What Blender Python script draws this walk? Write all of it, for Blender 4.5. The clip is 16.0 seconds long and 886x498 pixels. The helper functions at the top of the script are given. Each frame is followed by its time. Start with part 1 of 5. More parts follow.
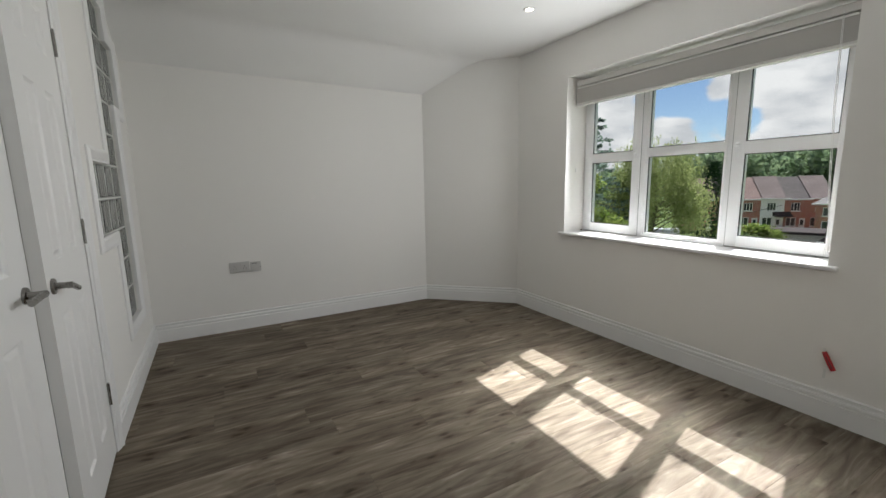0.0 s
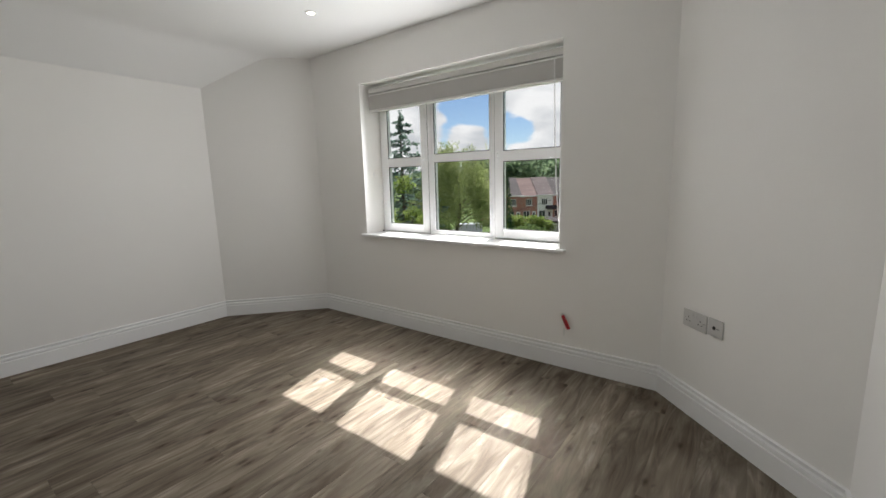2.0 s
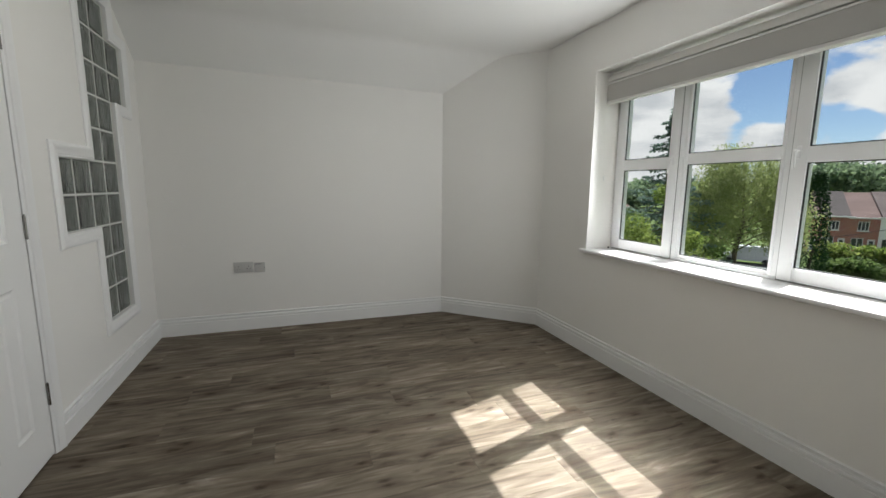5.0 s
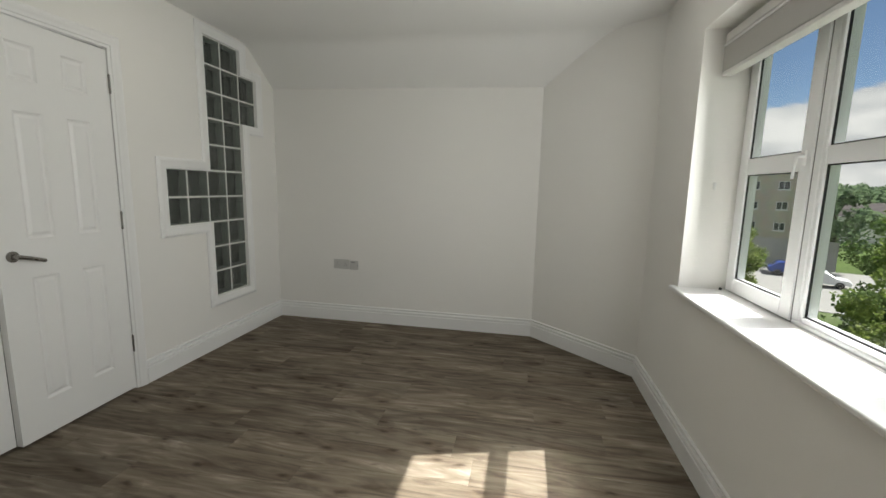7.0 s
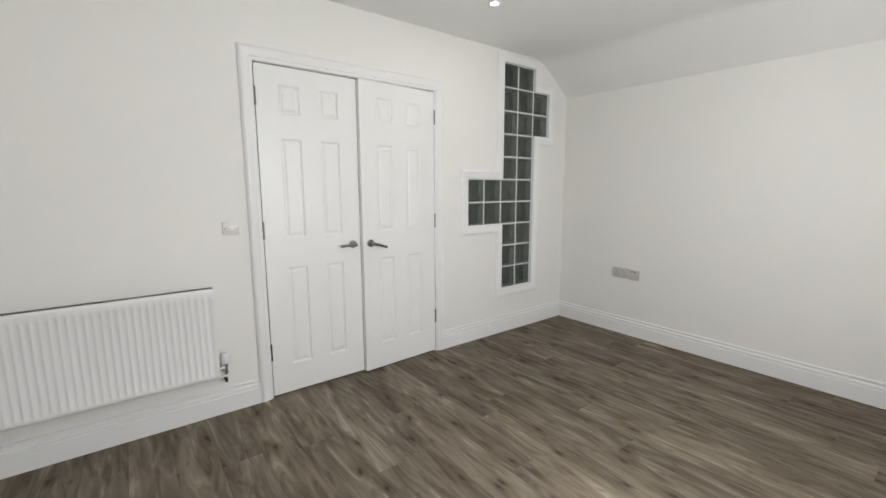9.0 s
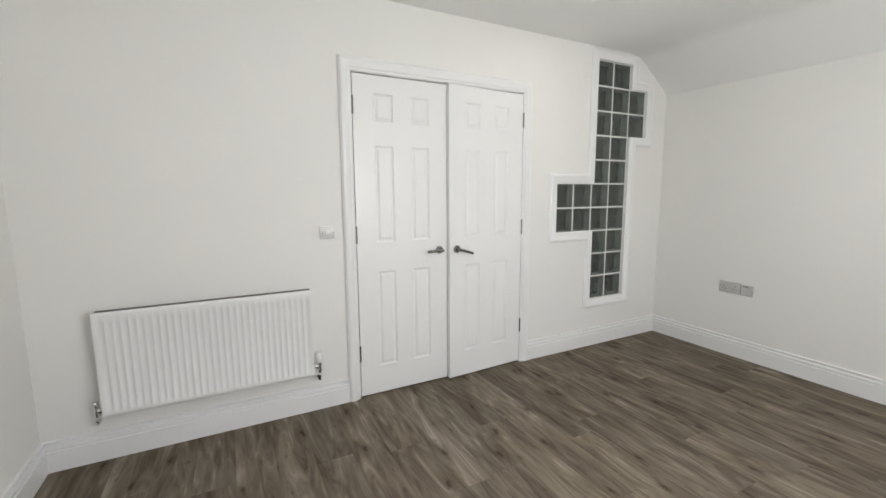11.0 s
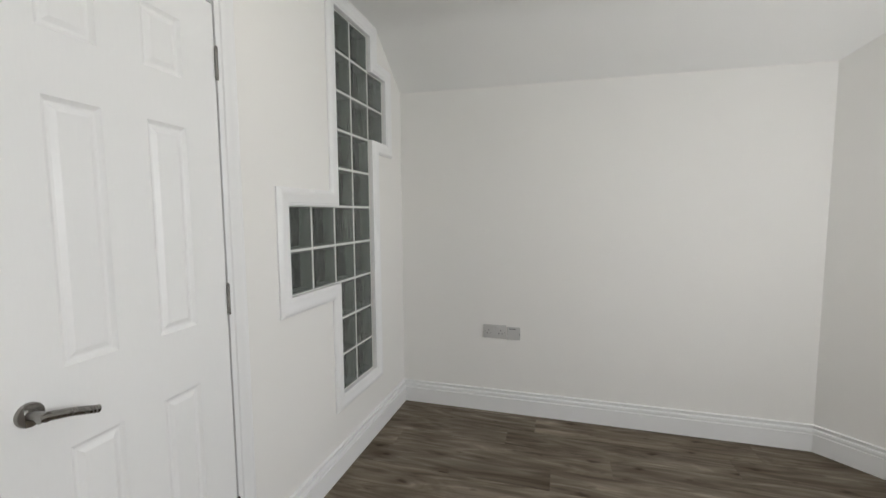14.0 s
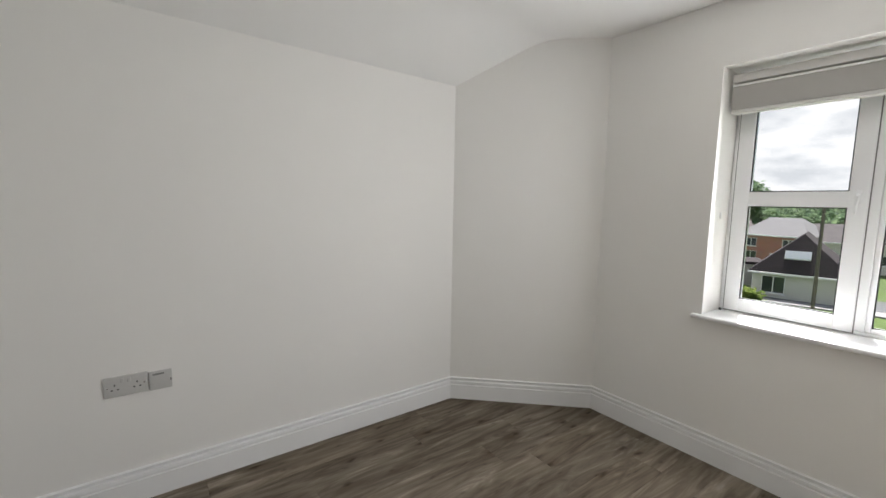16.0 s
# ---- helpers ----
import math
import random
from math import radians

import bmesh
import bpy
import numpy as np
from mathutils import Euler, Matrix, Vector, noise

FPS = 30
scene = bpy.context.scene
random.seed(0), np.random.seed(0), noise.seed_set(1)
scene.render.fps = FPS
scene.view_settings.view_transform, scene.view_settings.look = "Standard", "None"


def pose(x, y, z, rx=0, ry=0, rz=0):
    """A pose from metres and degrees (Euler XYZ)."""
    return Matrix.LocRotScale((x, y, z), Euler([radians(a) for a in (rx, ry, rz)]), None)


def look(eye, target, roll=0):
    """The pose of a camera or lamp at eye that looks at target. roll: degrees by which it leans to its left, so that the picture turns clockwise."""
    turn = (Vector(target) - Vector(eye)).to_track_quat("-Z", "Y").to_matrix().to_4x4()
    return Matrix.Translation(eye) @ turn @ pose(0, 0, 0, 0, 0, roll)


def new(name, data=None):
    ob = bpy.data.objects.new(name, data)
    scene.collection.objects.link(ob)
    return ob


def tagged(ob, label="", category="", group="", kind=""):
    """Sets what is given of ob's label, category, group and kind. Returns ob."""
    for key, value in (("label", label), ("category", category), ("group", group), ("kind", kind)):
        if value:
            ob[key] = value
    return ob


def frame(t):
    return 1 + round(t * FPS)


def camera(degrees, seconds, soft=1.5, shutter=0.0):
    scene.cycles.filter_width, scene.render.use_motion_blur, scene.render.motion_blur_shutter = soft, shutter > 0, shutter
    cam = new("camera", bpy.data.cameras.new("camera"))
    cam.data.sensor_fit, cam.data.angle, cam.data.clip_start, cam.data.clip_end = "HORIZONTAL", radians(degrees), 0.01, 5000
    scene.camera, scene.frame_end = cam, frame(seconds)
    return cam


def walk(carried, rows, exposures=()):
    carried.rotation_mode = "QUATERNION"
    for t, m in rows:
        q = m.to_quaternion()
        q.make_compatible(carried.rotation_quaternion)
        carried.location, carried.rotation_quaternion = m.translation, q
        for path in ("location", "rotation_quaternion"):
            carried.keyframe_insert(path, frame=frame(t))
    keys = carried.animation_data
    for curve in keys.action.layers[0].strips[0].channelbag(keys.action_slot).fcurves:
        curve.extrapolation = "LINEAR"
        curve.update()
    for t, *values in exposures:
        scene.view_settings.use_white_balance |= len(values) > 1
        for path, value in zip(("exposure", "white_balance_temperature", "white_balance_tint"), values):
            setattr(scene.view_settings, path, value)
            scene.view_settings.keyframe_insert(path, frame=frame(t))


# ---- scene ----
cam = camera(93.9, 16.0)
PATH = [
    (0, (0.528, 1.22, 1.263), (1.475, 2.952, 0.946), -1.1),
    (0.5, (0.532, 1.208, 1.255), (1.611, 2.86, 0.932), -1.3),
    (1, (0.545, 1.192, 1.261), (1.807, 2.709, 0.937), -1.3),
    (1.5, (0.556, 1.167, 1.271), (2.004, 2.508, 0.945), -1.3),
    (2, (0.618, 1.091, 1.281), (2.196, 2.274, 0.95), -1.6),
    (2.5, (0.609, 1.083, 1.287), (2.317, 2.069, 0.953), -1.1),
    (3, (0.611, 1.056, 1.281), (2.375, 1.942, 0.958), -0.7),
    (3.5, (0.62, 1.109, 1.286), (2.232, 2.253, 0.984), -0.3),
    (4, (0.697, 1.197, 1.28), (1.967, 2.716, 0.995), -0.1),
    (4.5, (0.895, 1.223, 1.295), (1.801, 2.981, 0.994), -0.3),
    (4.7, (0.977, 1.256, 1.269), (1.775, 3.065, 0.969), 0.1),
    (6.8, (2.29, 1.444, 1.294), (2.069, 3.411, 1.004), 1.0),
    (7, (2.389, 1.519, 1.312), (2.011, 3.461, 1.02), 1.2),
    (7.5, (2.622, 1.692, 1.317), (1.839, 3.508, 1.019), 1.1),
    (8, (2.701, 1.755, 1.316), (1.576, 3.382, 1.017), 0.6),
    (8.5, (2.686, 1.717, 1.321), (1.297, 3.125, 1.024), 0.2),
    (9, (2.648, 1.671, 1.326), (1.071, 2.866, 1.038), -0.2),
    (9.5, (2.611, 1.652, 1.342), (0.888, 2.627, 1.06), -0.4),
    (9.7, (2.598, 1.599, 1.349), (0.839, 2.508, 1.066), -0.2),
    (11.8, (2.374, 1.653, 1.333), (0.621, 2.584, 1.086), -0.5),
    (12, (2.284, 1.733, 1.342), (0.574, 2.74, 1.095), -0.4),
    (12.5, (1.978, 1.881, 1.361), (0.429, 3.125, 1.13), -0.3),
    (13, (1.618, 2.006, 1.362), (0.299, 3.495, 1.157), -0.5),
    (13.5, (1.307, 2.191, 1.37), (0.327, 3.925, 1.192), -0.4),
    (14, (1.114, 2.45, 1.366), (0.554, 4.363, 1.196), -0.4),
    (14.5, (0.88, 2.663, 1.361), (0.854, 4.655, 1.186), -0.2),
    (15, (0.77, 2.823, 1.37), (1.23, 4.761, 1.186), 0.3),
    (15.5, (0.778, 2.934, 1.408), (1.631, 4.729, 1.183), 0.6),
    (16, (0.761, 2.957, 1.4), (1.936, 4.56, 1.172), 1.0),
]
EXPOSURES = [(0.0, 1.38, 6450, 9), (1.5, 1.45, 6450, 10), (2.5, 1.5, 6580, 11), (3.5, 1.46, 6580, 11), (4.0, 1.42, 6450, 10), (7.0, 1.32, 6750, 6), (7.5, 1.43, 6920, 12), (8.0, 1.9, 6650, 12), (8.5, 2.0, 6480, 10), (9.5, 2.17, 6450, 10), (12.0, 2.12, 6450, 10), (12.5, 2.06, 6450, 10), (13.5, 1.86, 6450, 10), (14.0, 1.92, 6420, 10), (14.5, 2.02, 6400, 10), (15.0, 2.14, 6320, 10), (15.5, 1.88, 6420, 10), (16.0, 1.78, 6470, 11)]
walk(cam, [(t, look(eye, target, roll)) for t, eye, target, roll in PATH], EXPOSURES)
SKY_STRENGTH, SUN_STRENGTH, PANE_TINT = 0.05, 5.0, (0.64, 0.65, 0.65)
WINDOW_WATTS, DOWNLIGHT_WATTS = 8.8, 0.30

# ---- light of the place ----
SUN_WAY = Vector((1.148, 0.346, 1.45)).normalized()          # towards the sun
SUN_HEIGHT, SUN_TURN = math.asin(SUN_WAY.z), math.atan2(SUN_WAY.x, SUN_WAY.y)

world = bpy.data.worlds.new("daylight")
scene.world = world
world.use_nodes = True
wn, wl = world.node_tree.nodes, world.node_tree.links
wn.clear()
sky = wn.new("ShaderNodeTexSky")
sky.sky_type, sky.sun_disc = "NISHITA", False
sky.sun_elevation, sky.sun_rotation = SUN_HEIGHT, SUN_TURN
sky.air_density, sky.dust_density, sky.ozone_density = 0.8, 0.1, 2.5
sky_bg = wn.new("ShaderNodeBackground")
sky_bg.inputs["Strength"].default_value = SKY_STRENGTH
# cumulus clouds spread over the whole sky
w_co = wn.new("ShaderNodeTexCoord")
w_map = wn.new("ShaderNodeMapping")
w_map.inputs["Scale"].default_value = (1.0, 1.0, 2.6)
w_map.inputs["Location"].default_value = (0.35, 0.1, 0.55)
w_map.inputs["Rotation"].default_value = (0.0, 0.0, radians(-10.0))
w_no = wn.new("ShaderNodeTexNoise")
w_no.inputs["Scale"].default_value, w_no.inputs["Detail"].default_value = 3.2, 9.0
w_no.inputs["Roughness"].default_value = 0.56
w_ra = wn.new("ShaderNodeValToRGB")
w_ra.color_ramp.elements[0].position, w_ra.color_ramp.elements[1].position = 0.47, 0.575
w_n2 = wn.new("ShaderNodeTexNoise")
w_n2.inputs["Scale"].default_value, w_n2.inputs["Detail"].default_value = 9.5, 6.0
w_r2 = wn.new("ShaderNodeValToRGB")
w_r2.color_ramp.elements[0].position, w_r2.color_ramp.elements[0].color = 0.34, (6.6, 6.8, 7.1, 1)
w_r2.color_ramp.elements[1].position, w_r2.color_ramp.elements[1].color = 0.60, (10.0, 10.0, 10.0, 1)
w_mx = wn.new("ShaderNodeMix")
w_mx.data_type = "RGBA"
w_out = wn.new("ShaderNodeOutputWorld")
wl.new(w_co.outputs["Generated"], w_map.inputs["Vector"])
wl.new(w_map.outputs["Vector"], w_no.inputs["Vector"])
wl.new(w_map.outputs["Vector"], w_n2.inputs["Vector"])
# more cloud low over the land, all round
w_xyz, w_low, w_sum = wn.new("ShaderNodeSeparateXYZ"), wn.new("ShaderNodeMapRange"), wn.new("ShaderNodeMath")
w_low.inputs["From Min"].default_value, w_low.inputs["From Max"].default_value = 0.02, 0.20
w_low.inputs["To Min"].default_value, w_low.inputs["To Max"].default_value = 0.10, 0.0
w_sum.operation = "ADD"
wl.new(w_co.outputs["Generated"], w_xyz.inputs[0])
wl.new(w_xyz.outputs["Z"], w_low.inputs["Value"])
wl.new(w_no.outputs["Fac"], w_sum.inputs[0])
wl.new(w_low.outputs["Result"], w_sum.inputs[1])
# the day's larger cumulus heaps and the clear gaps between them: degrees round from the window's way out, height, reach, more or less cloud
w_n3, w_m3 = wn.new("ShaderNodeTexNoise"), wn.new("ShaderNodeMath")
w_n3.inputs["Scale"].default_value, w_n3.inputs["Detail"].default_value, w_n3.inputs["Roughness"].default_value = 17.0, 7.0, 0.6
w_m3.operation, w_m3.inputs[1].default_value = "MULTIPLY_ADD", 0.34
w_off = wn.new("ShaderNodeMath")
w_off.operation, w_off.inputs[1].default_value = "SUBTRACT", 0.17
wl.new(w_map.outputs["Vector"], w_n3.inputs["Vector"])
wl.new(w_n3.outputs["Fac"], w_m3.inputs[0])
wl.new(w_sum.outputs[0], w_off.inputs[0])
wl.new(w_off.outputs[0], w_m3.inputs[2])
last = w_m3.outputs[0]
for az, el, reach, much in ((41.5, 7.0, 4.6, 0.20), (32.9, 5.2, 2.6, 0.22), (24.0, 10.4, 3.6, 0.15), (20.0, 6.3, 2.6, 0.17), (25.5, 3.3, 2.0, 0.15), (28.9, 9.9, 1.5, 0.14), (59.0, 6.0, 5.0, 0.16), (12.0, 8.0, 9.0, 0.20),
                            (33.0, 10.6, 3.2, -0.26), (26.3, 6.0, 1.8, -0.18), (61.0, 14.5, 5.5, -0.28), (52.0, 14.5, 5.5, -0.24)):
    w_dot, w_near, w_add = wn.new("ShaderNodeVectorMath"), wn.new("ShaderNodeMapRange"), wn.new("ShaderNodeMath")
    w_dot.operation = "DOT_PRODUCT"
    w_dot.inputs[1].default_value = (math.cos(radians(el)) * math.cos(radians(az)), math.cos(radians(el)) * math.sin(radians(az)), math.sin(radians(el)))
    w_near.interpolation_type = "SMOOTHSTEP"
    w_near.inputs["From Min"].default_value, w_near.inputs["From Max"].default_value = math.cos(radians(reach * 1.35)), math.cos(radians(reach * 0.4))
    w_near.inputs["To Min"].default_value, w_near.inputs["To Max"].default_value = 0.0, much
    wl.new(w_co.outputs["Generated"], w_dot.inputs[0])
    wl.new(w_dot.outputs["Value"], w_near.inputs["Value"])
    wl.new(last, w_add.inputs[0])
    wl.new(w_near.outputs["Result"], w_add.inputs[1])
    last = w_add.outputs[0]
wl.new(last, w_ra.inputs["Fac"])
wl.new(w_n2.outputs["Fac"], w_r2.inputs["Fac"])
wl.new(w_ra.outputs["Color"], w_mx.inputs["Factor"])
wl.new(sky.outputs["Color"], w_mx.inputs["A"])
wl.new(w_r2.outputs["Color"], w_mx.inputs["B"])
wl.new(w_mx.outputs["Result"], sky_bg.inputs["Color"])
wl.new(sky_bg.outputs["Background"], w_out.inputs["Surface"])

sun = new("sun", bpy.data.lights.new("sun", "SUN"))
sun.data.energy, sun.data.angle, sun.data.color = SUN_STRENGTH, radians(0.55), (1.0, 0.99, 0.98)
sun.matrix_world = look(SUN_WAY * 60, (0, 0, 0))

# the sky's light at the window's opening
sky_lamp = new("window_daylight", bpy.data.lights.new("window_daylight", "AREA"))
sky_lamp.data.shape, sky_lamp.data.size, sky_lamp.data.size_y = "RECTANGLE", 1.54, 0.76
sky_lamp.data.energy, sky_lamp.data.color = WINDOW_WATTS, (0.97, 0.985, 1.0)
sky_lamp.matrix_world = look((3.285, 2.99, 1.47), (0.285, 2.99, 1.37))


# ---- builders ----
def part(name, bm, material, parent=None, label="", smooth=0.0):
    """Links a bmesh as one mesh object under a thing or a part."""
    me = bpy.data.meshes.new(name)
    bmesh.ops.recalc_face_normals(bm, faces=bm.faces)
    bm.to_mesh(me)
    bm.free()
    me.materials.append(material)
    if smooth:
        me.shade_smooth()
        me.set_sharp_from_angle(angle=radians(smooth))
    ob = new(name, me)
    ob.parent = parent
    if label:
        ob["label"] = label
    return ob


def empty(name, m=None):
    ob = new(name)
    ob.empty_display_size = 0.1
    if m is not None:
        ob.matrix_world = m
    return ob


def add_box(bm, lo, hi, bevel=0.0, m=None, segs=1):
    r = bmesh.ops.create_cube(bm, size=1)
    vs = r["verts"]
    for v in vs:
        v.co = Vector([lo[i] + (v.co[i] + 0.5) * (hi[i] - lo[i]) for i in range(3)])
    if bevel:
        es = list({e for v in vs for e in v.link_edges})
        r = bmesh.ops.bevel(bm, geom=es, offset=bevel, segments=segs, affect="EDGES", profile=0.6)
        vs = list({v for f in r["faces"] for v in f.verts} | {v for v in vs if v.is_valid})
    if m is not None:
        for v in vs:
            v.co = m @ v.co
    return vs


def box(lo, hi, bevel=0.0, segs=1):
    bm = bmesh.new()
    add_box(bm, lo, hi, bevel, None, segs)
    return bm


def add_lathe(bm, profile, m, n=24, caps=True):
    """Profile of (radius, height) turned about the z of m."""
    rings = []
    for r, h in profile:
        rings.append([bm.verts.new(m @ Vector((r * math.cos(2 * math.pi * i / n), r * math.sin(2 * math.pi * i / n), h))) for i in range(n)])
    for a, b in zip(rings, rings[1:]):
        for i in range(n):
            bm.faces.new((a[i], a[(i + 1) % n], b[(i + 1) % n], b[i]))
    if caps:
        bm.faces.new(rings[0][::-1])
        bm.faces.new(rings[-1])


def lathe(profile, m=None, n=24):
    bm = bmesh.new()
    add_lathe(bm, profile, m or Matrix(), n)
    return bm


def add_tube(bm, points, radius, n=10):
    """A round bar along points."""
    pts = [Vector(p) for p in points]
    rings = []
    for i, p in enumerate(pts):
        way = (pts[min(i + 1, len(pts) - 1)] - pts[max(i - 1, 0)]).normalized()
        q = way.to_track_quat("Z", "Y").to_matrix()
        r = radius[i] if isinstance(radius, (list, tuple)) else radius
        rings.append([bm.verts.new(p + q @ Vector((r * math.cos(2 * math.pi * k / n), r * math.sin(2 * math.pi * k / n), 0))) for k in range(n)])
    for a, b in zip(rings, rings[1:]):
        for k in range(n):
            bm.faces.new((a[k], a[(k + 1) % n], b[(k + 1) % n], b[k]))
    bm.faces.new(rings[0][::-1])
    bm.faces.new(rings[-1])


def tube(points, radius, n=10):
    bm = bmesh.new()
    add_tube(bm, points, radius, n)
    return bm


def sweep(path, profile, place, closed=False):
    """A mitred moulding. path: 2D corners, the moulding lies on the left of the way; profile: (offset to the left, rise); place(a, b, rise) -> 3D."""
    bm = bmesh.new()
    n = len(path)
    rings = []
    for i in range(n):
        p = Vector(path[i])
        before = Vector(path[i]) - Vector(path[i - 1]) if (i > 0 or closed) else None
        after = Vector(path[(i + 1) % n]) - Vector(path[i]) if (i < n - 1 or closed) else None
        ways = [w.normalized() for w in (before, after) if w is not None]
        norms = [Vector((-w.y, w.x)) for w in ways]
        if len(norms) == 2:
            mid = (norms[0] + norms[1]).normalized()
            mid = mid / max(mid.dot(norms[0]), 0.2)
        else:
            mid = norms[0]
        rings.append([bm.verts.new(place(p.x + mid.x * o, p.y + mid.y * o, r)) for o, r in profile])
    k = len(profile)
    for i in range(n if closed else n - 1):
        a, b = rings[i], rings[(i + 1) % n]
        for j in range(k):
            bm.faces.new((a[j], a[(j + 1) % k], b[(j + 1) % k], b[j]))
    if not closed:
        bm.faces.new(rings[0][::-1])
        bm.faces.new(rings[-1])
    return bm


def slab(us, vs, empty_at, place, depth):
    """A wall of thickness with openings: cells of the grid us x vs, but for those of which empty_at(u, v) is true. place(u, v, d) -> 3D."""
    bm = bmesh.new()
    made = {}

    def vert(i, j, d):
        if (i, j, d) not in made:
            made[i, j, d] = bm.verts.new(place(us[i], vs[j], depth * d))
        return made[i, j, d]
    nu, nv = len(us) - 1, len(vs) - 1
    solid = [[not empty_at((us[i] + us[i + 1]) / 2, (vs[j] + vs[j + 1]) / 2) for j in range(nv)] for i in range(nu)]
    for i in range(nu):
        for j in range(nv):
            if not solid[i][j]:
                continue
            for d in (0, 1):
                bm.faces.new([vert(a, b, d) for a, b in ((i, j), (i + 1, j), (i + 1, j + 1), (i, j + 1))])
            for (di, dj), (p, q) in (((-1, 0), ((i, j), (i, j + 1))), ((1, 0), ((i + 1, j), (i + 1, j + 1))), ((0, -1), ((i, j), (i + 1, j))), ((0, 1), ((i, j + 1), (i + 1, j + 1)))):
                x, y = i + di, j + dj
                if not (0 <= x < nu and 0 <= y < nv and solid[x][y]):
                    bm.faces.new((vert(*p, 0), vert(*q, 0), vert(*q, 1), vert(*p, 1)))
    return bm


# ---- materials ----
def material(name):
    m = bpy.data.materials.new(name)
    m.use_nodes = True
    return m, m.node_tree.nodes, m.node_tree.links, m.node_tree.nodes["Principled BSDF"]


def surface(name, base, rough=0.5, vary=0.06, scale=3.0, grain=60.0, bump=0.05, metal=0.0, spec=0.5, rough_vary=0.1, per_piece=0.0, stretch=(1, 1, 1), dist=0.002):
    """A plain painted, plastic, metal or mineral surface, with variation at two scales."""
    m, n, l, b = material(name)
    co, mp = n.new("ShaderNodeTexCoord"), n.new("ShaderNodeMapping")
    mp.inputs["Scale"].default_value = stretch
    l.new(co.outputs["Object"], mp.inputs["Vector"])
    big, fine = n.new("ShaderNodeTexNoise"), n.new("ShaderNodeTexNoise")
    big.inputs["Scale"].default_value, big.inputs["Detail"].default_value = scale, 4
    fine.inputs["Scale"].default_value, fine.inputs["Detail"].default_value = grain, 5
    for t in (big, fine):
        l.new(mp.outputs["Vector"], t.inputs["Vector"])
    both = n.new("ShaderNodeMath")
    both.operation = "ADD"
    l.new(big.outputs["Fac"], both.inputs[0])
    l.new(fine.outputs["Fac"], both.inputs[1])
    last = both
    if per_piece:
        info, mul, add = n.new("ShaderNodeObjectInfo"), n.new("ShaderNodeMath"), n.new("ShaderNodeMath")
        mul.operation, mul.inputs[1].default_value = "MULTIPLY", per_piece
        l.new(info.outputs["Random"], mul.inputs[0])
        l.new(both.outputs[0], add.inputs[0])
        l.new(mul.outputs[0], add.inputs[1])
        last = add
    ramp = n.new("ShaderNodeMapRange")
    ramp.inputs["From Min"].default_value, ramp.inputs["From Max"].default_value = 0.6, 1.4 + per_piece
    l.new(last.outputs[0], ramp.inputs["Value"])
    mix = n.new("ShaderNodeMix")
    mix.data_type = "RGBA"
    mix.inputs["A"].default_value = (*[max(0, c * (1 - vary)) for c in base], 1)
    mix.inputs["B"].default_value = (*[min(1, c * (1 + vary)) for c in base], 1)
    l.new(ramp.outputs["Result"], mix.inputs["Factor"])
    l.new(mix.outputs["Result"], b.inputs["Base Color"])
    rr = n.new("ShaderNodeMapRange")
    rr.inputs["To Min"].default_value, rr.inputs["To Max"].default_value = max(0.02, rough - rough_vary), min(1, rough + rough_vary)
    l.new(big.outputs["Fac"], rr.inputs["Value"])
    l.new(rr.outputs["Result"], b.inputs["Roughness"])
    b.inputs["Metallic"].default_value = metal
    b.inputs["Specular IOR Level"].default_value = spec
    if bump:
        bp = n.new("ShaderNodeBump")
        bp.inputs["Strength"].default_value, bp.inputs["Distance"].default_value = bump, dist
        l.new(fine.outputs["Fac"], bp.inputs["Height"])
        l.new(bp.outputs["Normal"], b.inputs["Normal"])
    return m


